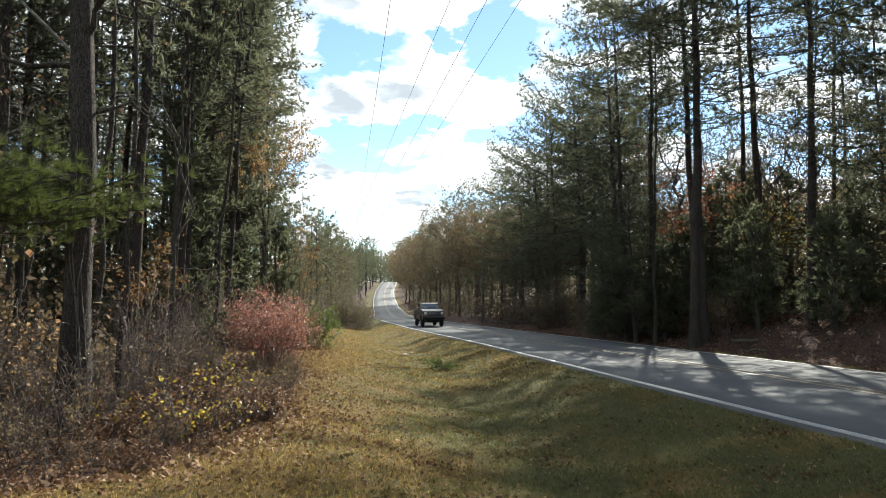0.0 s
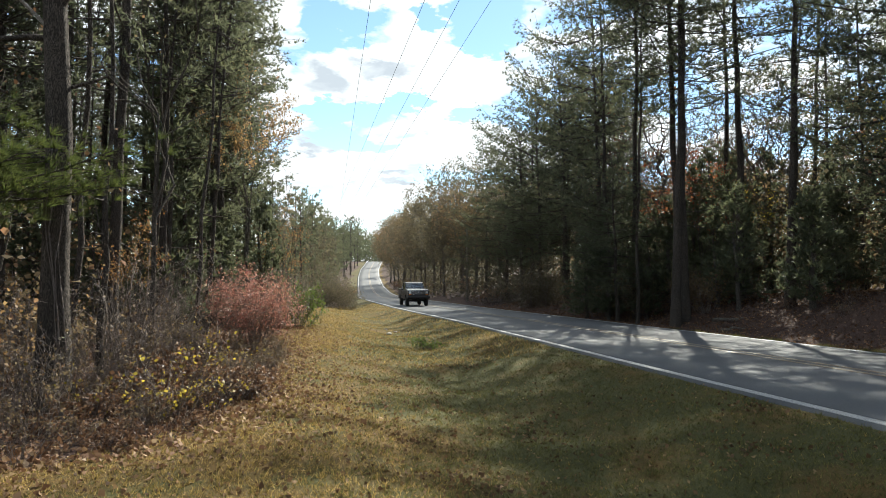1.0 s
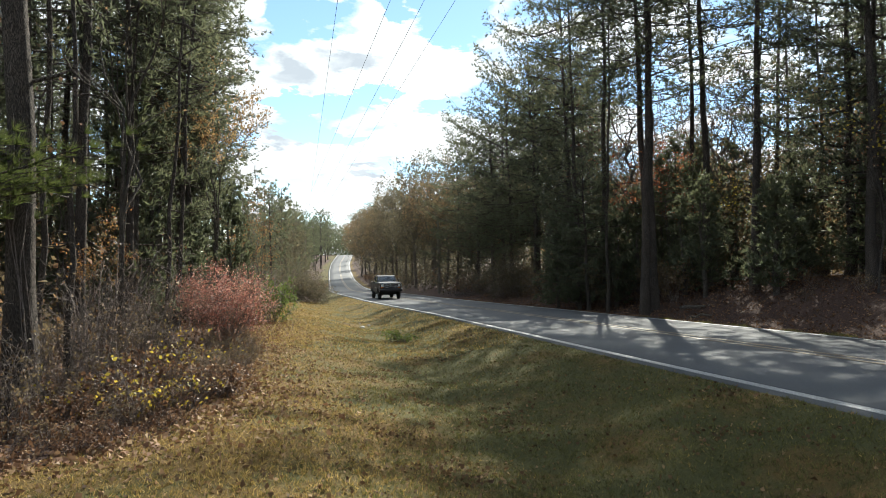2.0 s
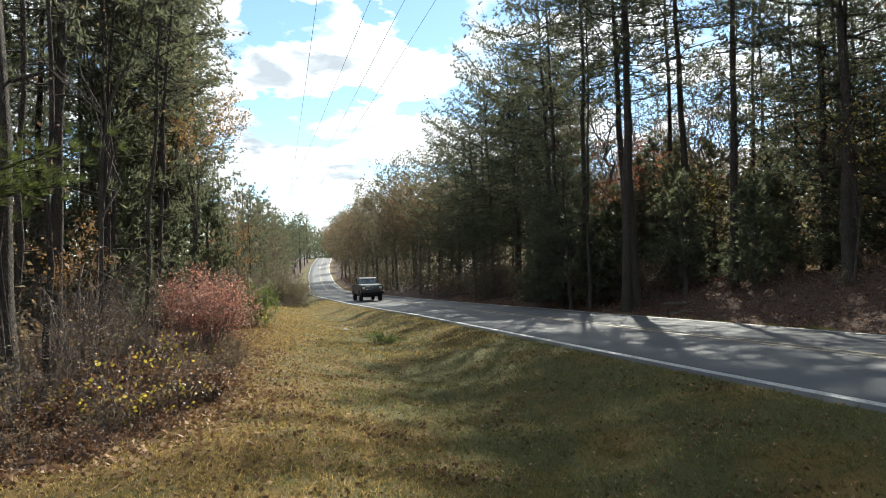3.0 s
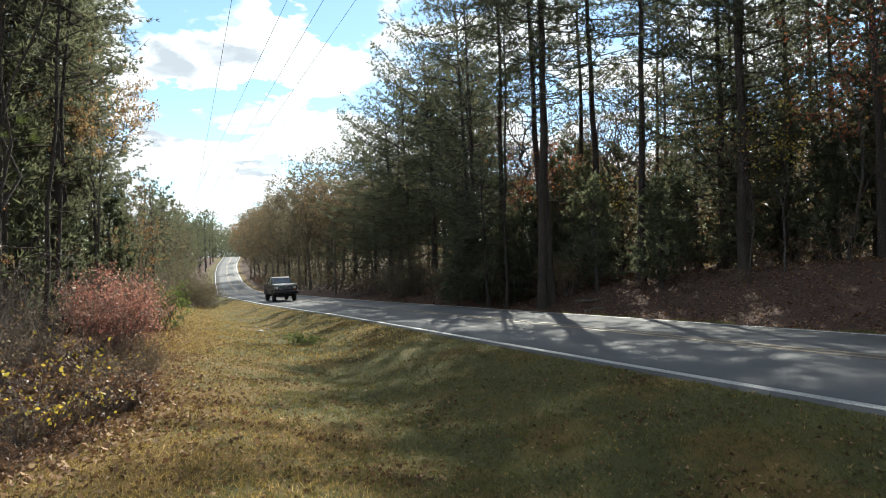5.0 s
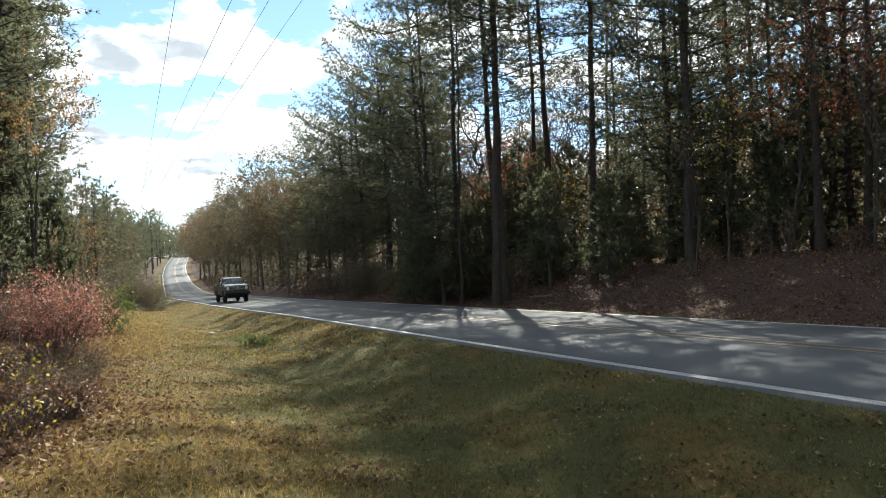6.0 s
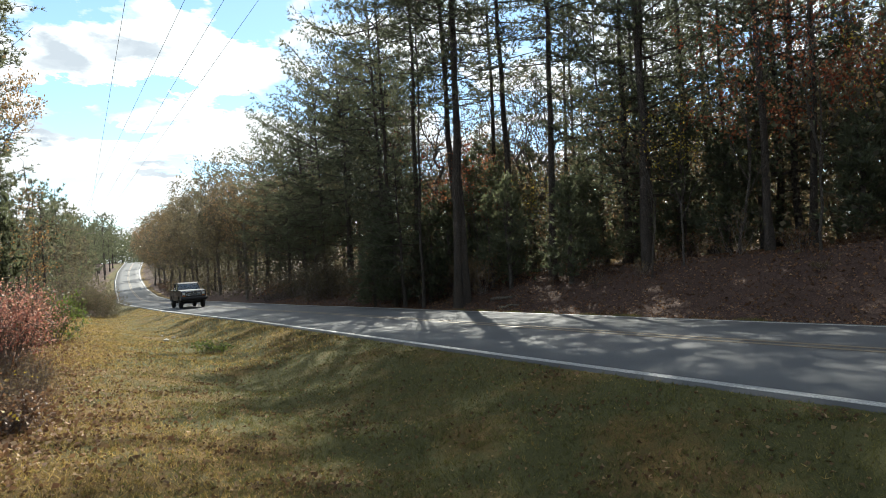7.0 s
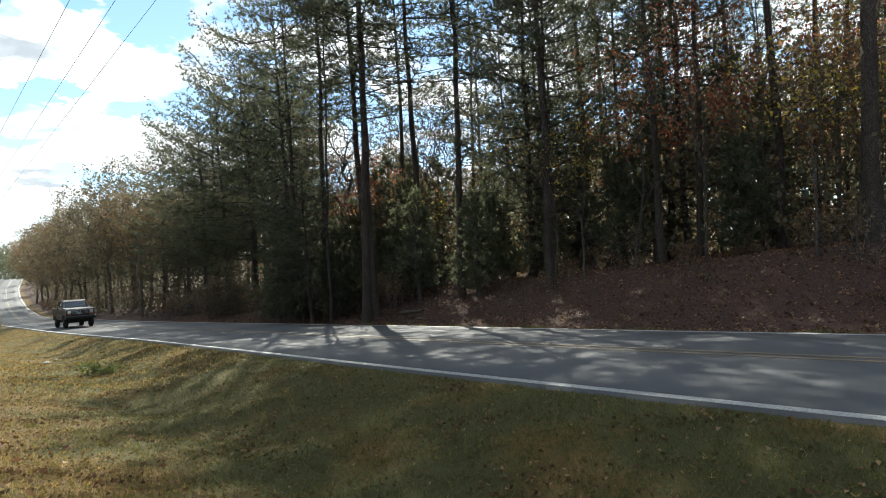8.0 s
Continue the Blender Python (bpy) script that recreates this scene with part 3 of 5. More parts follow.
def oak(seed, height, radius, dia, mat, nodes=300, leaf=0.19, count=7500, low=0.26):
    """A broad domed tree: limbs grow out to points spread through the crown; leaves sit at the outer twigs."""
    rng = np.random.default_rng(seed)
    tree = thing("broadleaf_tree", "", "tree")
    trunk, wood, green = Soup(), Soup(), Soup()
    fork = np.array([rng.normal() * 0.2, rng.normal() * 0.2, height * low])
    tube(trunk, wobbly((0, 0, -0.2), fork, 5, 0.15, rng), np.linspace(dia / 2, dia * 0.40, 5), 8)
    way_ = unit(rng.normal(size=(nodes * 3, 3)))
    lumps = unit(rng.normal(size=(9, 3)))
    swell = 0.80 + 0.30 * np.max(np.clip(way_ @ lumps.T, 0, 1) ** 6, 1)
    rad = rng.random(len(way_)) ** 0.45 * swell
    pts = way_ * rad[:, None] * [radius, radius, height * 0.40] + [0, 0, height * 0.60]
    pts = pts[pts[:, 2] > height * (low + 0.02)][:nodes]
    pts = pts[np.argsort(np.linalg.norm(pts - fork, axis=1))]
    place_, up_, length = [fork], [-1], [0.0]
    for p in pts:
        q = np.array(place_)
        d = np.linalg.norm(q - p, axis=1)
        k = int(np.argmin(d + 0.35 * np.array(length)))
        place_.append(p), up_.append(k), length.append(length[k] + d[k])
    kids = np.zeros(len(place_))
    for k in range(len(place_) - 1, 0, -1):
        kids[k] = max(kids[k], 1.0)
        kids[up_[k]] += kids[k]
    size = 0.016 * kids ** 0.42
    size[0] = dia * 0.36
    for k in range(1, len(place_)):
        a, b = place_[up_[k]], place_[k]
        tube(wood, wobbly(a, b, 3, 0.10 * np.linalg.norm(b - a), rng), np.linspace(min(size[up_[k]], size[k] * 1.5), size[k], 3), 4 if size[k] > 0.04 else 3)
    tips = np.array(place_)[kids <= 2.0]
    c = np.repeat(tips, 5, 0) + rng.normal(size=(len(tips) * 5, 3)) * 0.34
    for a, b in zip(np.repeat(tips, 2, 0), c.reshape(-1, 5, 3)[:, :2].reshape(-1, 3)):
        tube(wood, np.stack([a, b]), [0.010, 0.005], 3)
    p = c[rng.integers(0, len(c), count)] + rng.normal(size=(count, 3)) * 0.19
    leaves(green, p, rng.normal(size=(count, 3)), leaf, rng)
    part("trunk", trunk, BARK_GREY, tree, smooth=True)
    tagged(part("branchwork", wood, BARK_GREY, tree), kind="stuff")
    part("crown", green, mat, tree)
    return tree


def cedar(seed, height, spread, mat=None, count=3800, base=0.3):
    """A dense evergreen with sprays of scale leaves down to the ground."""
    rng = np.random.default_rng(seed)
    tree = thing("cedar_tree", "", "tree")
    trunk, wood, green = Soup(), Soup(), Soup()
    tube(trunk, wobbly((0, 0, -0.2), (0, 0, height * 0.96), 8, 0.12, rng), np.linspace(0.11, 0.015, 8), 8)
    tp, tw = [], []
    for k in range(70):
        q = k / 70
        h = base + (height - base) * q * 0.97
        a = rng.uniform(0, 6.283)
        ln = spread * (1 - q) ** 0.75 * rng.uniform(0.55, 1.15) + 0.12
        out = np.array([np.cos(a), np.sin(a), 0.35 + 0.5 * q])
        p = wobbly((0, 0, h), np.array([0, 0, h]) + out * ln, 4, 0.1, rng)
        tube(wood, p, np.linspace(0.016, 0.004, 4), 3)
        m = max(4, int(count / 70 / 8 * (0.3 + ln / spread)))
        for _ in range(m):
            f = rng.uniform(0.2, 1.0)
            c = np.array([np.interp(f, np.linspace(0, 1, 4), p[:, j]) for j in range(3)]) + rng.normal(size=3) * 0.13
            tp.append(c)
            tw.append(out + [0, 0, 0.5])
    blades(green, np.array(tp), np.array(tw), 8, 0.26, 0.036, 0.9, rng)
    part("trunk", trunk, BARK_GREY, tree, smooth=True)
    tagged(part("branchwork", wood, BARK_GREY, tree), kind="stuff")
    part("crown", green, mat or CEDAR, tree)
    return tree


def grow(rng, wood, tips, p, d, ln, r, level, levels, fork, bend):
    """Limbs that fork again and again; tips collects places for leaves."""
    n = 4 if level < 2 else 3
    e = p + d * ln
    path = wobbly(p, e, n, bend * ln, rng)
    path[:, 2] += np.linspace(0, 0.06 * ln, n)
    k = 8 if level == 0 else 5 if level == 1 else 3
    tube(wood, path, np.linspace(r, r * 0.62, n), k)
    if level >= levels - 1:
        for s in np.linspace(0.15, 1, 5):
            tips.append((path[0] + (path[-1] - path[0]) * s, d))
    if level == levels:
        return
    for j in range(fork + (rng.random() < 0.5)):
        f = rng.uniform(0.45, 1.0) if j else 1.0
        c = np.array([np.interp(f, np.linspace(0, 1, n), path[:, q]) for q in range(3)])
        nd = unit(d + rng.normal(size=3) * (0.55 if level else 0.42) + [0, 0, 0.12])
        grow(rng, wood, tips, c, nd, ln * rng.uniform(0.55, 0.85), r * 0.6, level + 1, levels, fork, bend)


def broadleaf(seed, height, dia, mat, per_tip, leaf=0.09, levels=4, fork=2, name="broadleaf_tree", stems=1, bark_mat=None, spread=0.5, first=0.36):
    """A leaf tree that has kept a share of its autumn leaves."""
    rng = np.random.default_rng(seed)
    tree = thing(name, "", "tree")
    trunk, wood, green = Soup(), Soup(), Soup()
    tips = []
    for s in range(stems):
        d = unit([rng.normal() * 0.12 * stems, rng.normal() * 0.12 * stems, 1])
        h0 = height * first * rng.uniform(0.85, 1.15)
        path = wobbly((rng.normal() * 0.1 * (stems - 1), rng.normal() * 0.1 * (stems - 1), -0.15), np.array(d) * h0, 5, 0.25 if height > 10.2 else 0.09, rng)
        tube(trunk, path, np.linspace(dia / 2, dia * 0.36, 5), 8)
        for j in range(4):
            f = 1.0 if j == 0 else rng.uniform(0.5, 1.0)
            c = path[0] + (path[-1] - path[0]) * f if j else path[-1]
            nd = unit(d + rng.normal(size=3) * (spread if j else 0.2) * np.array([1, 1, 0.4]))
            grow(rng, wood, tips, c, nd, height * (0.26 if j else 0.30) * rng.uniform(0.8, 1.1), dia * 0.26, 1, levels, fork, 0.12)
    p = np.array([t[0] for t in tips])
    d = np.array([t[1] for t in tips])
    if per_tip < 1:
        keep = rng.random(len(p)) < per_tip
        p, d, n = p[keep], d[keep], 1
    else:
        n = int(per_tip)
    p = np.repeat(p, n, 0) + rng.normal(size=(len(p) * n, 3)) * 0.10
    leaves(green, p, np.repeat(d, n, 0), leaf, rng)
    part("trunk", trunk, bark_mat or BARK_GREY, tree, smooth=True)
    tagged(part("branchwork", wood, bark_mat or BARK_GREY, tree), kind="stuff")
    part("crown", green, mat, tree)
    return tree


def shrub(seed, height, width, mat, stems=26, leaf=0.05, count=900, name="shrub", arch=0.35, twigs=4, inner=0.35, droop=0.3, every=2, thick=0.011):
    """A bush of arching stems, twigs and small leaves."""
    rng = np.random.default_rng(seed)
    bush = thing(name, "", "shrub")
    wood, green = Soup(), Soup()
    seeds, ways_ = [], []
    for _ in range(stems):
        a = rng.uniform(0, 6.283)
        b = np.array([np.cos(a), np.sin(a), 0]) * rng.uniform(0, 0.16) * width
        out = rng.uniform(0.1, 0.5) * width
        h = height * rng.uniform(0.55, 1.05) * (1 - 0.35 * (out / (0.5 * width)) ** 2)
        e = b + np.array([np.cos(a) * out, np.sin(a) * out, h])
        p = wobbly(b - [0, 0, 0.08], e, 6, 0.18 * height, rng, -arch * out)
        tube(wood, p[::every], np.linspace(thick, 0.004, 6)[::every], 3)
        for _ in range(twigs):
            f = rng.uniform(inner, 1.0)
            c = np.array([np.interp(f, np.linspace(0, 1, 6), p[:, j]) for j in range(3)])
            d = unit(rng.normal(size=3) + [np.cos(a) * 0.6, np.sin(a) * 0.6, 0.25])
            ln = rng.uniform(0.15, 0.5) * height * 0.45
            q = wobbly(c, c + d * ln, 3, 0.15 * ln, rng)
            tube(wood, q, [0.0055, 0.004, 0.0028], 3)
            for s in np.linspace(0.2, 1, 6):
                seeds.append(q[0] + (q[-1] - q[0]) * s)
                ways_.append(d)
    seeds, ways_ = np.array(seeds), np.array(ways_)
    pick = rng.integers(0, len(seeds), count)
    leaves(green, seeds[pick] + rng.normal(size=(count, 3)) * 0.035 * height, ways_[pick], leaf, rng, droop)
    tagged(part("stem_tangle", wood, TWIG, bush), kind="stuff")
    part("foliage", green, mat, bush)
    return bush


def place(src, x, y, turn=0.0, size=1.0, tall=1.0, sink=0.05, tilt=(0, 0)):
    z = float(ground_z(x, y)) - sink
    return copy_thing(src, pose(x, y, z, tilt[0], tilt[1], turn) @ Matrix.Diagonal((size, size, size * tall, 1)))


def store(src):
    """Take a pattern out of the scene once its copies stand."""
    for o in [*src.children_recursive, src]:
        bpy.data.objects.remove(o)


rnd = random.Random(7)

# patterns
PINE_TALL = [shelf_pine(k, h, base, dia, 3.7, 46, 1.0, top=0.6, tuft=9, wide=0.018, low=0.42, peak=0.62, load=0.5) for k, h, base, dia in ((11, 20.5, 8.5, 0.30), (12, 21.5, 9.5, 0.33), (13, 20.0, 7.5, 0.27))]
PINE_FULL = [shelf_pine(k, h, base, dia, wide, 62, 1.0, top=0.62, low=0.75, peak=0.35) for k, h, base, dia, wide in ((21, 17.0, 3.2, 0.36, 4.1), (22, 16.0, 2.6, 0.32, 3.8), (23, 18.0, 4.0, 0.36, 4.4))]
PINE_COLUMN = [shelf_pine(24, 19.5, 4.5, 0.30, 2.6, 78, 1.25, top=0.65, low=0.8), shelf_pine(25, 20.5, 6.0, 0.32, 2.7, 76, 1.25, top=0.65, low=0.75)]
PINE_DEEP = [shelf_pine(14, 19.0, 8.5, 0.25, 2.7, 32, 0.75, top=0.6, tuft=8, wide=0.020), shelf_pine(15, 20.5, 10.0, 0.28, 2.7, 30, 0.75, top=0.6, tuft=8, wide=0.020), shelf_pine(16, 16.5, 5.5, 0.23, 2.8, 34, 0.75, top=0.6, tuft=8, wide=0.020)]
PINE_THIN = [pine(31, 16.0, 8.5, 0.14, 1.7, 26, 1.0, wide=0.022, lean=0.04, tuft=7), pine(32, 14.0, 7.5, 0.12, 1.6, 24, 1.0, wide=0.022, lean=0.05, tuft=7), pine(33, 18.0, 10.0, 0.17, 1.9, 26, 1.0, wide=0.022, lean=0.03, tuft=7)]
PINE_FAR = [pine(41, 16.0, 4.0, 0.34, 3.2, 34, 0.5, 0.5, wide=0.06, tuft=6, stubs=0, twigs=False), pine(42, 17.5, 5.5, 0.36, 3.0, 32, 0.5, 0.5, wide=0.06, tuft=6, stubs=0, twigs=False)]
for p in PINE_DEEP:
    tagged(p, "tall pine standing deep in the shady wood")
for p in PINE_TALL:
    tagged(p, "tall straight pine with scaly brown bark and a high green crown")
for p in PINE_FULL:
    tagged(p, "full-crowned pine with dense green needles on long limbs")
for p in PINE_COLUMN:
    tagged(p, "tall dense pine with a narrow dark green crown")
for p in PINE_THIN:
    tagged(p, "slender pine with a bare pole-like trunk and sparse top")
for p in PINE_FAR:
    tagged(p, "distant green pine in the roadside wood")
CEDARS = [cedar(51, 5.0, 1.3), cedar(52, 3.6, 1.1), cedar(53, 7.5, 1.6, count=6500)]
for p in CEDARS:
    tagged(p, "dense dark green cedar growing in the understorey")
OAKS = [oak(61, 14.5, 4.9, 0.36, LEAF_OAK), oak(62, 13.0, 4.4, 0.32, LEAF_OLIVE), oak(63, 13.5, 4.0, 0.30, LEAF_OAK, count=4200)]
HARDWOOD = [oak(65, 13.0, 3.6, 0.24, LEAF_RUST, 320, 0.13, 900, 0.34), oak(66, 11.5, 3.2, 0.20, LEAF_OLIVE, 300, 0.13, 1300, 0.32)]
for p in HARDWOOD:
    tagged(p, "almost bare hardwood tree with fine grey branches")
SLENDER = tagged(broadleaf(64, 10.5, 0.16, LEAF_GOLD, 7, 0.10, 4, 2, spread=0.16, first=0.45), "slender tree with golden brown leaves at the wood edge", "tree")
for p in OAKS:
    tagged(p, "round-crowned roadside tree with thinning brown autumn leaves")
BARE = [broadleaf(71, 8.0, 0.10, LEAF_OLIVE, 0.25, 0.08, 4, 2, "sapling", spread=0.18, first=0.5), broadleaf(72, 6.0, 0.07, LEAF_DEAD, 0.3, 0.08, 4, 2, "sapling", spread=0.22, first=0.5), broadleaf(73, 9.5, 0.12, LEAF_GREEN, 0.35, 0.08, 4, 2, "sapling", spread=0.18, first=0.5)]
for p in BARE:
    tagged(p, "thin bare sapling with a few withered leaves")
MAPLES = [broadleaf(81, 7.0, 0.09, LEAF_ORANGE, 2, 0.09, 4, 2, "sapling", spread=0.35), broadleaf(82, 8.0, 0.10, LEAF_MAPLE, 3, 0.10, 4, 2, "sapling", spread=0.45), broadleaf(83, 6.0, 0.08, LEAF_YELLOW, 1, 0.09, 4, 2, "sapling", spread=0.4)]
for p, c in zip(MAPLES, ("orange", "dark red", "yellow")):
    tagged(p, "slender young tree with " + c + " autumn leaves")
BRUSH = [shrub(91, 1.7, 2.3, LEAF_TAN, 20, 0.06, 110, twigs=6, arch=0.6), shrub(92, 1.3, 1.8, LEAF_OLIVE, 16, 0.06, 240, twigs=7, arch=0.5), shrub(93, 2.5, 2.9, LEAF_TAN, 20, 0.06, 90, twigs=7, arch=0.7), shrub(94, 0.6, 1.5, LEAF_RUST, 18, 0.07, 420, twigs=5, arch=0.5)]
GOLD_BUSH = tagged(shrub(118, 1.9, 1.8, LEAF_GOLD, 16, 0.07, 240, twigs=6, arch=0.5), "loose bush with dull golden leaves under the pines")
BRUSH_FAR = [shrub(95, 1.4, 1.8, LEAF_DEAD, 16, 0.10, 260, twigs=4), shrub(96, 1.1, 1.6, LEAF_OLIVE, 14, 0.11, 360, twigs=4), shrub(97, 1.9, 1.8, LEAF_OLIVE, 16, 0.10, 240, twigs=4)]
for p in BRUSH + BRUSH_FAR:
    tagged(p, "tangle of bare brown twigs with a few dry leaves")
YELLOW = [shrub(101, 0.8, 1.7, LEAF_YELLOW, 18, 0.08, 60, twigs=3, arch=0.6), shrub(102, 1.6, 1.3, LEAF_YELLOW, 12, 0.08, 50, twigs=4)]
for p in YELLOW:
    tagged(p, "low straggling bush with bright yellow leaves")
LOW_GREEN = [shrub(111, 1.5, 1.9, LEAF_GREEN, 40, 0.07, 2600, twigs=7), shrub(112, 0.7, 1.4, LEAF_OLIVE, 30, 0.06, 900, twigs=5)]
WEED = tagged(shrub(113, 0.34, 0.9, LEAF_GREEN, 16, 0.075, 190, "weed", twigs=3), "small leafy weed growing in the ditch grass", "weed", "weeds in the ditch")
for p in LOW_GREEN:
    tagged(p, "leafy green bush at the edge of the wood")
RED_BUSH = tagged(shrub(121, 2.15, 2.6, LEAF_RED, 80, 0.046, 11000, "red_shrub", twigs=8, inner=0.42, every=1), "rounded bush covered in pinkish red autumn leaves", "shrub")

THICK = [shrub(116, 3.4, 2.6, LEAF_OAK, 26, 0.10, 1500, twigs=6, arch=0.2, inner=0.2), shrub(117, 2.4, 2.4, LEAF_OLIVE, 24, 0.09, 1300, twigs=6, arch=0.3, inner=0.2)]
for p in THICK:
    tagged(p, "tall twiggy bush with dull brown leaves at the wood edge")
CANES = [shrub(98, 1.9, 3.4, LEAF_TAN, 16, 0.06, 90, twigs=4, arch=1.1, every=1, thick=0.015), shrub(99, 2.5, 2.8, LEAF_TAN, 14, 0.06, 70, twigs=4, arch=0.8, every=1, thick=0.016)]
for p in CANES:
    tagged(p, "straggling bush of long pale arching bare canes")
RUST = [shrub(114, 0.6, 1.5, LEAF_RUST, 24, 0.065, 620, twigs=5), shrub(115, 0.9, 1.4, LEAF_RUST, 22, 0.06, 480, twigs=5)]
for p in RUST:
    tagged(p, "low bush with rusty brown autumn leaves")

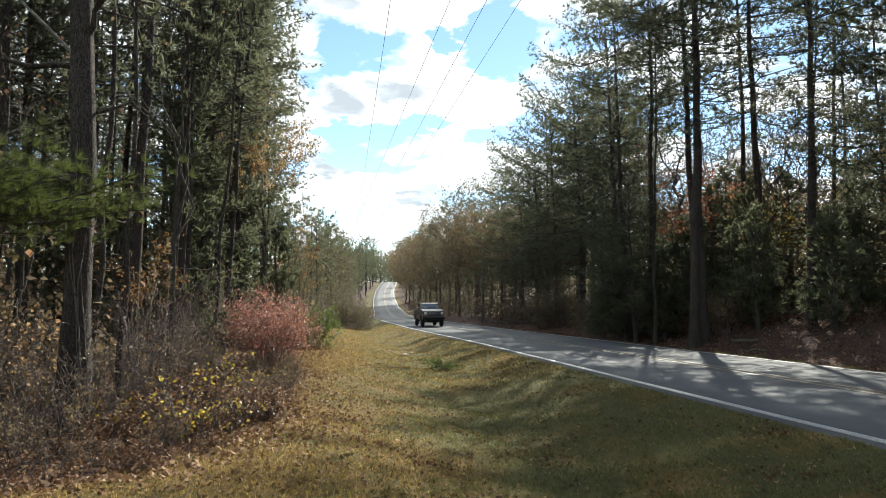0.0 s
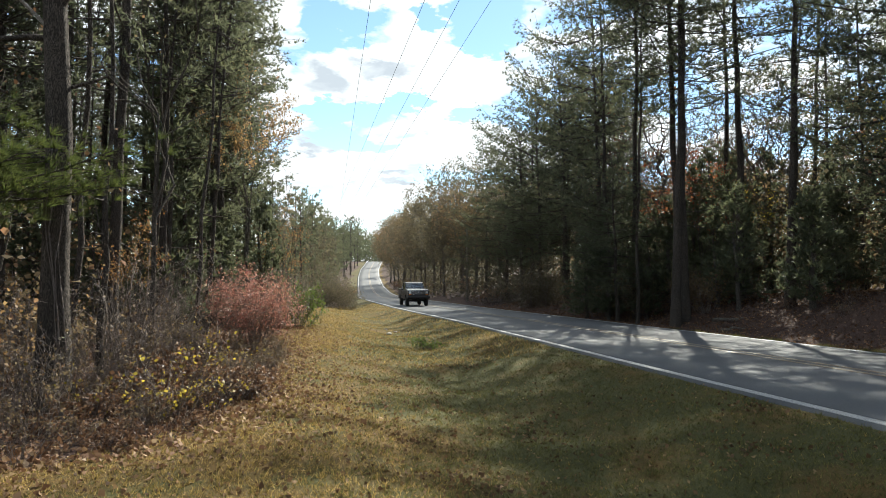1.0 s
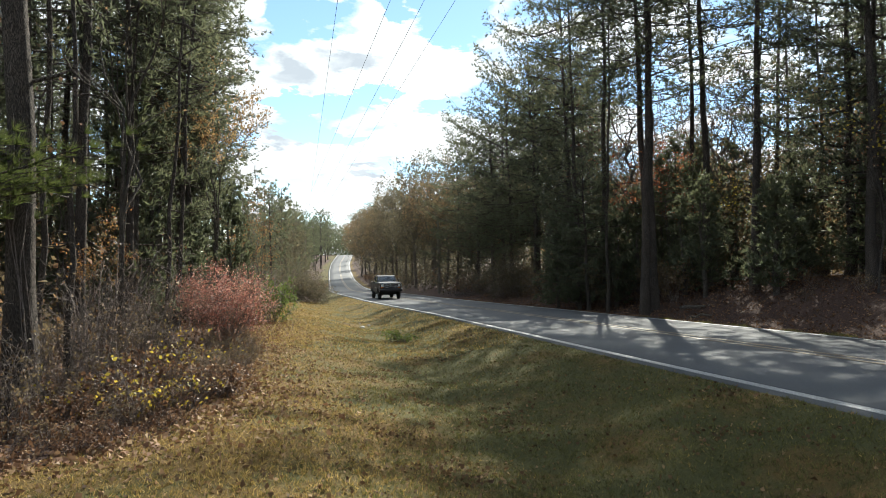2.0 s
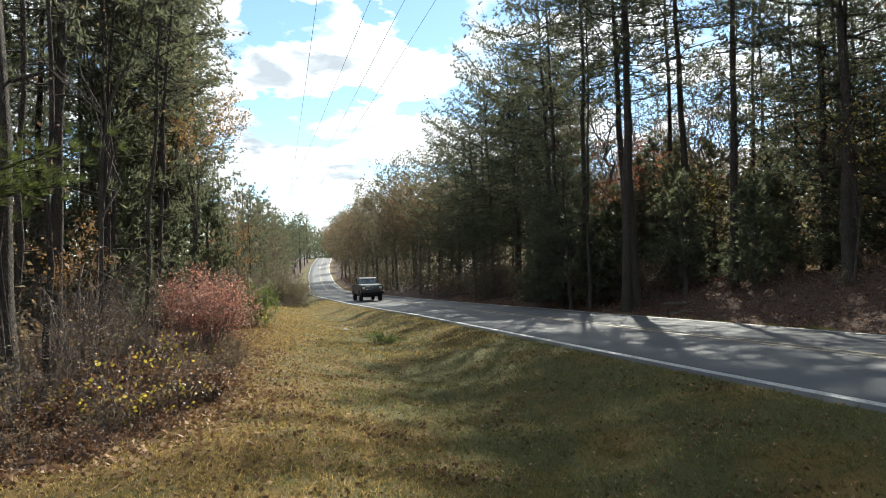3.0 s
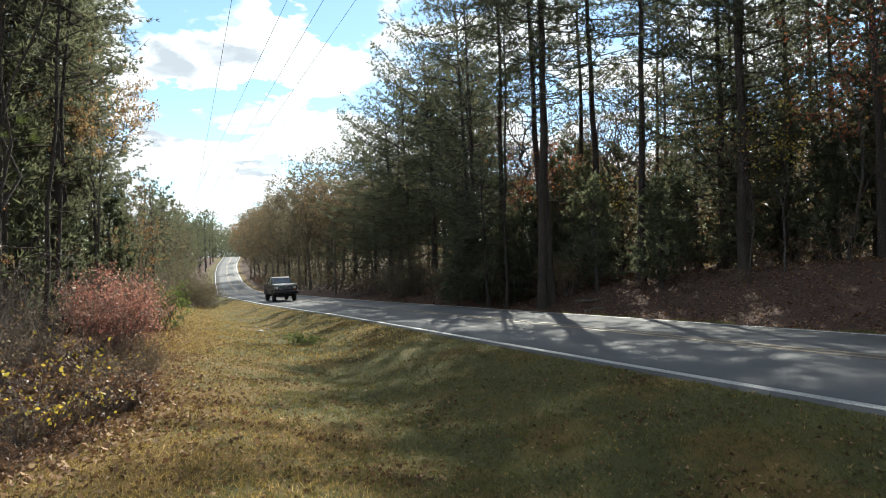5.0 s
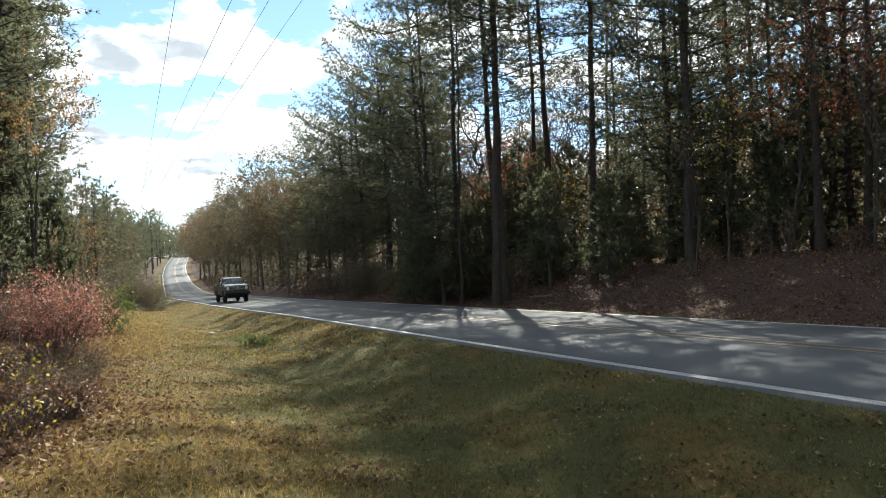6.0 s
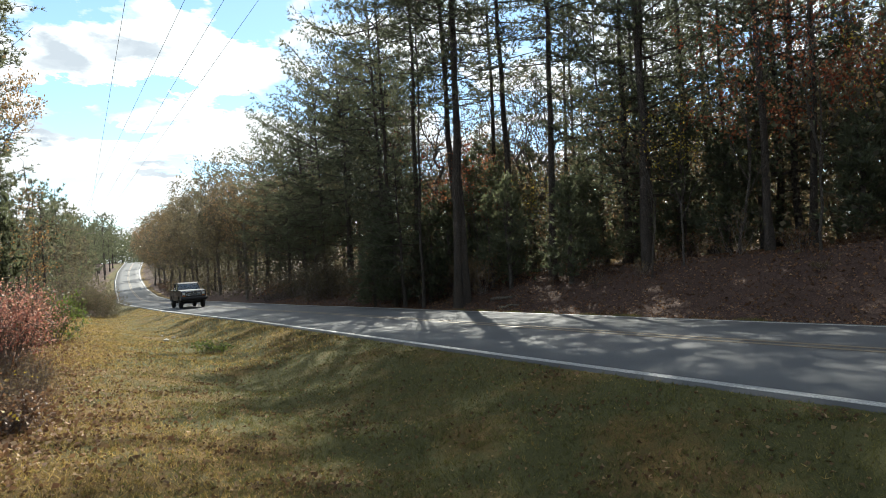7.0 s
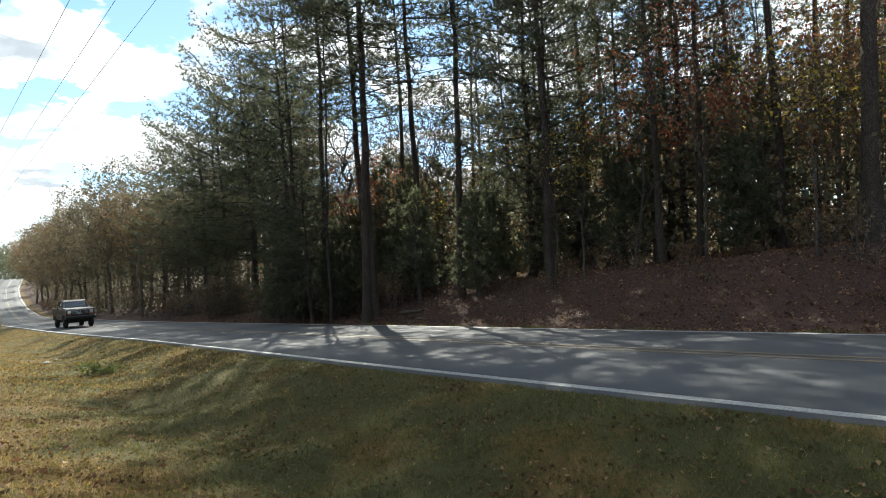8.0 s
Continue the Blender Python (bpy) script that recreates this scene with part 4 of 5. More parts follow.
# single trees that stand out, and pines added to shade bank and lawn: pattern, x, y, turn, size, height factor
SINGLE = [
    (PINE_TALL[0], -7.4, 14.9, 130, 0.95, 1.05), (PINE_TALL[2], -7.9, 18.8, 60, 0.9, 1.1),
    (PINE_TALL[0], -8.9, 23.8, 200, 0.9, 1.1), (PINE_TALL[2], -8.0, 23.0, 330, 0.9, 1.1), (PINE_COLUMN[0], -9.2, 27.0, 40, 0.92, 1.05), (PINE_COLUMN[1], -8.3, 25.4, 170, 0.9, 1.0),
    (PINE_COLUMN[1], -10.4, 31.0, 70, 0.95, 1.0), (PINE_COLUMN[0], -11.9, 37.0, 250, 0.9, 0.95), (PINE_COLUMN[0], -9.7, 33.6, 310, 0.85, 0.9),
    (PINE_COLUMN[0], -8.9, 12.4, 20, 0.9, 1.0), (PINE_COLUMN[1], -10.6, 15.6, 100, 0.95, 1.0), (PINE_COLUMN[0], -12.4, 13.8, 220, 1.0, 1.0), (PINE_COLUMN[1], -13.6, 18.6, 300, 1.0, 1.0),
    (PINE_TALL[0], 10.3, 25.9, 80, 1.3, 0.85), (PINE_TALL[2], 10.9, 26.3, 210, 1.35, 0.84), (PINE_TALL[2], 13.3, 26.4, 20, 1.35, 0.86),
    (PINE_THIN[2], 9.6, 28.6, 0, 1.0, 1.0), (PINE_THIN[0], 15.7, 26.6, 90, 1.0, 1.1), (PINE_THIN[2], 17.4, 27.6, 10, 1.2, 1.0), 
    (PINE_FULL[2], 10.0, 36.6, 15, 1.0, 1.06), (PINE_FULL[0], 9.3, 42.0, 95, 1.0, 1.05), (PINE_FULL[1], 8.4, 46.2, 215, 1.05, 1.03), (PINE_FULL[2], 7.7, 50.0, 300, 0.95, 0.92),
    (PINE_FULL[0], 6.9, 54.6, 120, 0.95, 0.92), (PINE_FULL[1], 5.6, 60.0, 10, 0.92, 0.93), (PINE_FULL[1], 11.8, 40.8, 260, 1.0, 1.0), (PINE_FULL[0], 10.6, 47.6, 150, 1.0, 1.0),
    (PINE_FULL[2], 12.4, 45.0, 190, 1.0, 1.0), (PINE_FULL[1], 9.2, 56.0, 40, 1.0, 0.95), (PINE_FULL[0], 12.8, 53.0, 75, 1.0, 1.0), (PINE_TALL[0], 9.6, 33.2, 320, 1.0, 1.0), (PINE_FULL[1], 9.0, 29.6, 200, 0.62, 0.85),
    (PINE_TALL[1], 14.4, 18.2, 55, 0.95, 1.0), (PINE_TALL[0], 16.2, 14.6, 145, 0.9, 1.0), (PINE_TALL[2], 17.2, 13.9, 255, 0.9, 1.0),
    (PINE_TALL[1], 19.0, 12.2, 310, 0.95, 1.0), (PINE_TALL[1], 17.4, 8.7, 5, 1.35, 0.9), (PINE_FULL[0], 15.6, 20.8, 220, 0.9, 1.0), (PINE_FULL[1], 19.5, 17.0, 20, 0.95, 1.1),
    # deep pines at y 22.6, 27.0 and 31.6 are added to block sun from the bank
    (PINE_TALL[1], 10.2, 30.4, 140, 1.0, 1.0), (PINE_TALL[2], 13.2, 22.6, 250, 1.2, 0.85), (PINE_DEEP[2], 17.6, 22.6, 0, 1.0, 1.0), (PINE_DEEP[2], 19.2, 27.0, 90, 1.0, 1.0), (PINE_DEEP[2], 20.8, 31.6, 200, 1.1, 1.0), (PINE_DEEP[2], 19.6, 19.6, 300, 1.0, 1.0), (PINE_DEEP[2], 22.4, 23.4, 300, 1.0, 1.0), (CEDARS[2], 11.0, 33.0, 0, 1.0, 0.9), (CEDARS[0], 14.6, 22.0, 5, 0.9, 0.9), (CEDARS[1], 13.2, 21.2, 5, 1.1, 1.0), (CEDARS[0], 15.4, 19.4, 85, 0.9, 0.8), (CEDARS[1], 16.8, 16.8, 25, 1.1, 1.0), (CEDARS[0], 12.4, 26.6, 25, 0.9, 1.0), (CEDARS[1], 11.4, 29.4, 125, 1.3, 1.1), (CEDARS[0], 17.8, 23.0, 125, 1.1, 1.0), (CEDARS[0], 12.4, 24.8, 50, 1.0, 1.0), (CEDARS[0], 9.8, 36.2, 100, 1.1, 1.0), (CEDARS[2], 16.0, 24.5, 10, 0.8, 0.9), (CEDARS[1], 17.6, 20.0, 10, 1.2, 1.0), (CEDARS[0], 14.0, 29.0, 10, 1.2, 1.0),
    (CEDARS[2], -8.3, 22.0, 40, 1.0, 1.0), (CEDARS[2], -9.0, 27.5, 140, 1.1, 1.1), (CEDARS[0], -7.6, 29.0, 70, 1.1, 1.1),
    (SLENDER, -7.0, 25.2, 0, 0.8, 1.25), (MAPLES[0], -6.7, 29.0, 80, 0.7, 0.85), (BARE[1], -5.85, 27.5, 0, 0.8, 1.1), (BARE[0], -7.6, 32.0, 210, 0.8, 1.1), (BARE[2], -8.4, 26.0, 10, 0.8, 1.2), (PINE_COLUMN[1], -9.6, 29.6, 190, 0.95, 1.0), (PINE_COLUMN[0], -8.7, 22.4, 300, 0.85, 1.0), (MAPLES[0], -8.6, 36.0, 10, 0.9, 1.0), (MAPLES[0], -6.5, 14.0, 10, 0.45, 0.95),
    (CEDARS[2], 9.1, 31.4, 10, 1.05, 0.75), (CEDARS[2], 8.3, 32.6, 140, 0.95, 0.7), (CEDARS[0], 10.4, 29.6, 250, 1.0, 0.9), (CEDARS[2], 12.4, 29.8, 80, 0.9, 0.75),
    (PINE_TALL[0], 15.2, 31.6, 10, 1.05, 1.0),
    (HARDWOOD[0], 12.6, 33.6, 0, 1.0, 1.0), (HARDWOOD[1], 15.6, 37.0, 120, 1.0, 1.0), (HARDWOOD[0], 17.8, 32.4, 220, 0.95, 1.0), (HARDWOOD[0], 19.6, 38.0, 60, 1.0, 1.0), (HARDWOOD[1], 16.6, 28.2, 30, 0.95, 1.0),
    (MAPLES[1], 12.3, 28.6, 0, 1.0, 0.9), (MAPLES[1], 18.2, 11.4, 100, 1.0, 1.15), (MAPLES[1], 15.8, 12.6, 200, 0.9, 1.2), (MAPLES[2], 20.5, 12.0, 100, 1.0, 1.1), (BARE[1], 13.9, 17.4, 100, 0.9, 1.0), (MAPLES[0], 22.0, 9.5, 100, 1.0, 1.0),
    (OAKS[0], 2.0, 78.0, 10, 1.12, 1.08), (OAKS[1], 5.0, 69.0, 120, 1.1, 1.0), (OAKS[0], 0.9, 88.0, 200, 1.0, 0.95), (OAKS[1], -0.6, 97.0, 300, 1.15, 1.0), (OAKS[0], -2.2, 107.0, 60, 1.15, 1.0),
    # pine at 11.9, 29.2: added lawn shade, trunk hidden behind the pair
    (OAKS[2], 8.1, 78.0, 60, 1.05, 1.0), (OAKS[1], 9.5, 62.0, 60, 1.0, 0.95), (OAKS[0], 8.7, 58.5, 160, 0.85, 0.9), (PINE_TALL[0], 11.9, 29.2, 290, 1.3, 0.85), (CEDARS[2], 15.0, 33.0, 0, 1.1, 1.0), (CEDARS[2], 16.6, 34.2, 110, 1.1, 1.05), (CEDARS[2], 13.6, 31.6, 220, 1.0, 0.95), (CEDARS[2], 18.2, 36.0, 300, 1.2, 1.0), (CEDARS[2], 17.2, 31.0, 40, 1.0, 1.0), (OAKS[1], 19.0, 40.0, 60, 0.7, 1.0), (OAKS[0], 22.0, 43.0, 160, 0.7, 1.0), (OAKS[1], 16.0, 38.2, 260, 0.65, 1.0),
    (PINE_FULL[1], 15.2, 19.0, 30, 0.85, 1.1), (PINE_FULL[1], 18.6, 15.4, 250, 0.85, 1.1), (CEDARS[2], 18.8, 17.2, 60, 1.0, 0.9), (CEDARS[2], 20.6, 13.6, 160, 0.9, 0.9),
    (OAKS[1], -3.6, 118.0, 160, 1.3, 1.0), (OAKS[0], -5.0, 129.0, 160, 1.15, 1.0), (OAKS[1], -6.4, 141.0, 260, 1.3, 1.0), (OAKS[0], -8.2, 154.0, 20, 1.2, 1.0), (OAKS[1], -10.2, 170.0, 90, 1.3, 1.0),
    (PINE_FAR[0], -12.0, 60.0, 90, 0.66, 1.0), (PINE_FAR[1], -12.8, 70.0, 10, 0.68, 1.0), (PINE_FAR[0], -14.2, 79.0, 200, 0.74, 1.0), (PINE_FAR[1], -15.0, 90.0, 60, 0.72, 1.0), (PINE_FAR[0], -16.6, 101.0, 310, 0.80, 1.0),
    (PINE_FAR[1], -18.4, 114.0, 120, 0.78, 1.0), (PINE_FAR[0], -19.6, 128.0, 40, 0.86, 1.0), (PINE_FAR[1], -21.4, 144.0, 260, 0.85, 1.0), (OAKS[2], -11.2, 66.0, 30, 0.62, 1.0), (PINE_FAR[1], -14.0, 66.0, 150, 0.7, 1.0), (PINE_FAR[0], -13.0, 53.0, 50, 0.66, 1.05),
    (PINE_FAR[1], -25.4, 206.0, 20, 1.12, 1.0), (PINE_FAR[0], -26.9, 221.0, 130, 1.12, 1.0), (PINE_FAR[1], -27.4, 236.0, 250, 1.12, 1.0), (PINE_FAR[0], -29.6, 228.0, 310, 1.2, 1.0), (PINE_FAR[1], -28.0, 250.0, 80, 1.1, 1.0), (PINE_FAR[0], -31.0, 214.0, 200, 1.15, 1.0),
]
SPOTS = []
for src, x, y, turn, size, tall in SINGLE:
    place(src, x, y, turn, size, tall)
    SPOTS.append((x, y))

# the big pine at the edge of the grass, with bare forking limbs
BIG = tagged(pine(12, 21.5, 9.5, 0.37, 3.1, 40, 1.0, 0.22, wide=0.018, tuft=9, stubs=0, lean=0.0, top=0.6), "big old pine trunk with bare broken limbs beside the grass")
for h, a, ln, up_, r in ((5.2, -40, 1.1, 0.9, 0.055), (5.0, 170, 1.5, 0.35, 0.05), (6.1, 60, 1.6, 0.3, 0.045), (4.3, 10, 0.9, 0.1, 0.03), (3.4, 200, 0.8, 0.25, 0.03), (6.9, 250, 1.8, 0.4, 0.045), (2.6, 120, 0.6, 0.1, 0.02)):
    s = Soup()
    e = np.array([math.cos(radians(a)) * ln, math.sin(radians(a)) * ln, h + up_ * ln])
    path = wobbly((0, 0, h), e, 6, 0.18, np.random.default_rng(int(h * 100)))
    tube(s, path, np.linspace(r, r * 0.35, 6), 7)
    tube(s, wobbly(path[3], path[3] + np.array([0.2, -0.3, 0.35]) * ln, 4, 0.1, np.random.default_rng(int(h * 90))), np.linspace(r * 0.5, r * 0.15, 4), 5)
    part("limb", s, BARK_PINE, BIG, "bare dead limb", True)
for a, top_, r in ((-62, 7.5, 0.009), (-48, 6.2, 0.007), (-75, 4.8, 0.006), (-30, 5.6, 0.006)):
    s = Soup()
    h = np.linspace(-0.1, top_, 16)
    way_ = radians(a) + 0.30 * np.sin(h * 1.7 + a) + 0.12 * np.sin(h * 4.3 + a)
    out_ = 0.215 - 0.011 * h + 0.16 * np.exp(-h / 0.4) + 0.02 * np.sin(h * 2.1 + a)
    tube(s, np.c_[np.cos(way_) * out_, np.sin(way_) * out_, h], np.full(16, r), 5)
    part("vine", s, TWIG, BIG, "dry grey vine climbing the trunk", True)
for h, ln in ((5.0, 1.5), (6.6, 0.9)):
    s = Soup()
    tube(s, wobbly((0.1, -0.12, h), (-0.62 * ln, -0.35, h + 0.78 * ln), 6, 0.05, np.random.default_rng(int(h * 70))), np.linspace(0.028, 0.012, 6), 6)
    part("limb", s, DEADWOOD, BIG, "bleached dead limb", True)
BIG.matrix_world = pose(-4.95, 8.5, float(ground_z(-4.95, 8.5)) - 0.05, 0, -1.4, 20)
SPOTS.append((-4.95, 8.5))

# the young pine whose low limbs reach out beside the grass
YOUNG = tagged(shelf_pine(131, 4.55, 2.9, 0.10, 1.9, 40, 2.3, 0.18, 0.0034, 36, 0.8, 1.0, 0.08, mat=YOUNG_NEEDLES, stubs=2, limb=0.004, fan=0.72), "young pine with long fresh green needles on low limbs")
place(YOUNG, -6.3, 7.2, 40, 1.0, 1.0)

# the woods on either side
GROUPS = {"left": "wood beside the grass", "right": "wood across the road"}


def clear(x, y, gap):
    return all((x - a) ** 2 + (y - b) ** 2 > gap * gap for a, b in SPOTS)


def fill(count, xs, ys, sources, ok, gap, lo=0.85, hi=1.15):
    made = tries = 0
    while made < count and tries < count * 40:
        tries += 1
        x, y = rnd.uniform(*xs), rnd.uniform(*ys)
        if ok(x, y) and clear(x, y, gap):
            place(rnd.choice(sources), x, y, rnd.uniform(0, 360), rnd.uniform(lo, hi), rnd.uniform(0.92, 1.08), tilt=(rnd.gauss(0, 1.2), rnd.gauss(0, 1.2)))
            SPOTS.append((x, y))
            made += 1


def left_wood(a, b):
    return lambda x, y: a < float(lawn_edge(y)) - x < b


def right_wood(a, b):
    return lambda x, y: a < float(offset(x, y)) < b


fill(26, (-16, -4), (9, 32), PINE_THIN, left_wood(2.0, 9), 0.8)
fill(34, (-26, -6), (9, 44), PINE_DEEP, left_wood(4.0, 18), 1.5)
fill(16, (-38, -10), (12, 56), PINE_DEEP, left_wood(12, 28), 2.0)
fill(15, (-16, -3), (8, 34), BARE, lambda x, y: 1.2 < float(lawn_edge(y)) - x < 9 and x < -0.23 * y - 2.3, 0.7)
fill(8, (-16, -6), (18, 34), CEDARS, left_wood(2.5, 9), 1.0)
fill(20, (8, 34), (10, 62), PINE_DEEP * 2 + PINE_THIN, lambda x, y: 8 < float(offset(x, y)) < 20 and not 0.32 < x / y < 0.66, 2.0)
fill(1, (8, 34), (18, 54), PINE_THIN + PINE_DEEP[2:] * 2 + PINE_DEEP[:2], lambda x, y: 7 < float(offset(x, y)) < 24 and 0.32 < x / y < 0.66, 2.2)
fill(12, (14, 50), (4, 60), PINE_DEEP, lambda x, y: 16 < float(offset(x, y)) < 34 and not 0.32 < x / y < 0.66, 2.2)
fill(40, (9, 34), (4, 60), BARE * 2 + CEDARS[:2] + MAPLES, right_wood(6.8, 20), 0.9)
fill(30, (-60, -8), (46, 150), PINE_FAR, lambda x, y: 1.8 < float(lawn_edge(y)) - x < 16 and (y > 95 or x / y < -0.275), 1.8, 0.8, 1.0)
fill(36, (-10, 50), (58, 170), PINE_FAR + OAKS[:2], right_wood(7.5, 26), 2.5, 0.9, 1.1)
fill(34, (-70, 10), (140, 300), PINE_FAR, lambda x, y: -22 < float(offset(x, y)) < -6.5, 2.2, 0.75, 1.0)
fill(22, (-30, 20), (150, 300), PINE_FAR, lambda x, y: 6.5 < float(offset(x, y)) < 26, 2.5, 0.75, 1.0)
fill(13, (16, 44), (6, 24), PINE_DEEP, lambda x, y: x > 0.80 * y and 9 < float(offset(x, y)) < 30, 2.0)
fill(20, (14, 30), (5, 22), CEDARS[1:2] + MAPLES * 2 + BARE, lambda x, y: x > 0.75 * y and 7.5 < float(offset(x, y)) < 18, 1.2)
fill(26, (-62, -14), (284, 345), PINE_FAR, lambda x, y: abs(float(offset(x, y))) > 6, 2.5, 0.95, 1.2)
fill(16, (20, 60), (-24, 8), PINE_FAR, right_wood(9, 34), 3.0)
fill(12, (-30, -6), (-18, 4), PINE_FAR, left_wood(3.0, 18), 3.0)

# brush along the wood's edges
place(RED_BUSH, -4.3, 15.7, 0, 0.88, 1.10)
place(LOW_GREEN[0], -5.15, 25.4, 0, 1.1, 1.15)
place(LOW_GREEN[0], -6.3, 26.4, 200, 1.0)
place(LOW_GREEN[0], -7.4, 30.5, 90, 1.0)
for x, y, turn, size in ((-8.5, 52.0, 0, 1.0), (-7.8, 53.0, 140, 0.95), (-7.1, 53.6, 250, 0.85), (-6.4, 54.0, 60, 0.6), (-8.1, 54.5, 310, 1.05), (-9.4, 52.6, 200, 1.1)):
    place(THICK[0], x, y, turn, size)
for k in range(60):
    y = rnd.uniform(6.6, 17.0)
    gap_ = rnd.uniform(1.0, 4.0)
    x = float(lawn_edge(y)) - gap_
    if y > 8.5 and -0.35 < x / y < -0.20:
        continue
    place(rnd.choice(BRUSH[:3] if gap_ > 1.7 else BRUSH[3:]), x, y, rnd.uniform(0, 360), rnd.uniform(0.6, 0.9) * (0.75 if y < 8 else 1))
for x, y, turn, size in ((-6.3, 9.3, 0, 1.0), (-5.9, 8.4, 80, 0.8), (-7.2, 10.4, 200, 1.1), (-5.4, 11.4, 300, 0.7)):
    place(GOLD_BUSH, x, y, turn, size)
for k in range(2):
    y = rnd.uniform(8.6, 11.0)
    place(CANES[k % 2], float(lawn_edge(y)) - rnd.uniform(1.3, 2.6), y, rnd.uniform(0, 360), rnd.uniform(0.7, 0.95))
for k in range(22):
    y = rnd.uniform(7.8, 15.5)
    place(RUST[k % 2], float(lawn_edge(y)) - rnd.uniform(0.3, 1.5), y, rnd.uniform(0, 360), rnd.uniform(0.45, 0.8))
for x, y, size in ((0.0, 22.2, 1.0), (-0.3, 23.0, 0.9), (0.2, 21.4, 0.8), (-0.5, 24.2, 0.7)):
    place(WEED, x, y, rnd.uniform(0, 360), size, sink=0.0)
for k in range(60):
    y = rnd.uniform(5.6, 16.5)
    x = float(lawn_edge(y)) - rnd.uniform(0.0, 1.3)
    place(rnd.choice(BRUSH[3:] + BRUSH[1:2]), x, y, rnd.uniform(0, 360), rnd.uniform(0.28, 0.55))
for k in range(8):
    x, y = rnd.gauss(-2.95, 0.4), rnd.gauss(8.3, 0.45)
    if x < float(lawn_edge(y)) - 0.2:
        place(YELLOW[0], x, y, rnd.uniform(0, 360), rnd.uniform(0.5, 0.8))
for k in range(8):
    y = rnd.uniform(7.2, 13.5)
    place(rnd.choice(YELLOW), float(lawn_edge(y)) - rnd.uniform(0.4, 3.0), y, rnd.uniform(0, 360), rnd.uniform(0.5, 0.8))
for k in range(22):
    y = rnd.uniform(20, 52)
    x = float(lawn_edge(y)) - rnd.uniform(0.6, 4.0)
    place(rnd.choice(BRUSH + LOW_GREEN), x, y, rnd.uniform(0, 360), rnd.uniform(0.8, 1.3))
for k in range(26):
    y = rnd.uniform(24, 54)
    place(THICK[k % 2], float(road_x(y)) + rnd.uniform(5.6, 8.5), y, rnd.uniform(0, 360), rnd.uniform(0.7, 1.2), rnd.uniform(0.8, 1.2))
for k in range(80):
    y = rnd.uniform(3, 62)
    u = rnd.uniform(7.5, 16)
    x = float(road_x(y)) + u
    place(rnd.choice(BRUSH_FAR), x, y, rnd.uniform(0, 360), rnd.uniform(0.6, 1.2))
for k in range(34):
    y = rnd.uniform(3, 30)
    place(rnd.choice(BRUSH_FAR + RUST), float(road_x(y)) + rnd.uniform(5.4, 9.5), y, rnd.uniform(0, 360), rnd.uniform(0.28, 0.6))
for k in range(30):
    y = rnd.uniform(50, 150)
    u = rnd.uniform(5.0, 8)
    place(rnd.choice(BRUSH_FAR), float(road_x(y)) + u, y, rnd.uniform(0, 360), rnd.uniform(1.0, 1.8))
for k in range(20):
    y = rnd.uniform(52, 130)
    place(rnd.choice(BRUSH_FAR), float(lawn_edge(y)) - rnd.uniform(0, 3), y, rnd.uniform(0, 360), rnd.uniform(1.0, 1.8))

for src in PINE_TALL + PINE_FULL + PINE_COLUMN + PINE_DEEP + PINE_THIN + PINE_FAR + CEDARS + OAKS + HARDWOOD + BARE + MAPLES + BRUSH + BRUSH_FAR + CANES + RUST + THICK + YELLOW + LOW_GREEN + [RED_BUSH, GOLD_BUSH, YOUNG, SLENDER, WEED]:
    store(src)

# ---- far woods that close the view ----
def thicket(n, k, pick, size, seed, puff):
    """Clumps of leaf deep in the woods, too far in to tell one plant from the next."""
    rng = np.random.default_rng(seed)
    s = Soup()
    x, y, h = pick(n, rng)
    c = np.repeat(np.c_[x, y, ground_z(x, y) + h], k, 0) + rng.normal(size=(n * k, 3)) * puff
    leaves(s, c, np.tile([0, 0, 0.2], (n * k, 1)), size, rng, 0.2, 0.4)
    return s


def deep(n, rng):
    side = np.where(rng.random(n) < 0.45, -1, 1)
    y = rng.uniform(-40, 330, n)
    u = rng.uniform(20, 60, n)
    x = np.where(side < 0, np.minimum(road_x(y) - u, lawn_edge(y) - 9), road_x(y) + u)
    tall = np.where(side < 0, 13.0, np.where(x > 0.75 * y, 8.5, 5.0)) + np.where(y > 60, 4.0, 0.0)
    return x, y, rng.uniform(0.05, 1, n) * tall


def understorey_right(n, rng):
    y = rng.uniform(-5, 70, n)
    u = 9.5 + 26 * rng.random(n)
    x = road_x(y) + u
    return x, y, 0.2 + rng.random(n) ** 0.95 * np.where(x > 0.66 * y, np.clip(0.25 * np.hypot(x, y), 4.5, 8.0), np.clip(0.16 * np.hypot(x, y), 4.0, 8.0))


def deep_right(n, rng):
    y = rng.uniform(-25, 60, n)
    u = rng.uniform(16, 48, n)
    x = road_x(y) + u
    tall = np.where(x > 0.72 * y, 10.0, 5.0)
    return x, y, rng.random(n) ** 1.2 * tall


def far_back(n, rng):
    side = rng.random(n) < 0.62
    y = np.where(side, rng.uniform(-30, 60, n), rng.uniform(4, 70, n))
    x = np.where(side, road_x(y) + rng.uniform(36, 62, n), lawn_edge(y) - rng.uniform(20, 44, n))
    return x, y, rng.random(n) * np.where(side, np.where(x > 0.72 * y, 13.0, 5.0), 12.0)


def understorey_bank(n, rng):
    y = rng.uniform(0, 26, n)
    return road_x(y) + 9 + 20 * rng.random(n), y, 0.1 + rng.random(n) * 6.0


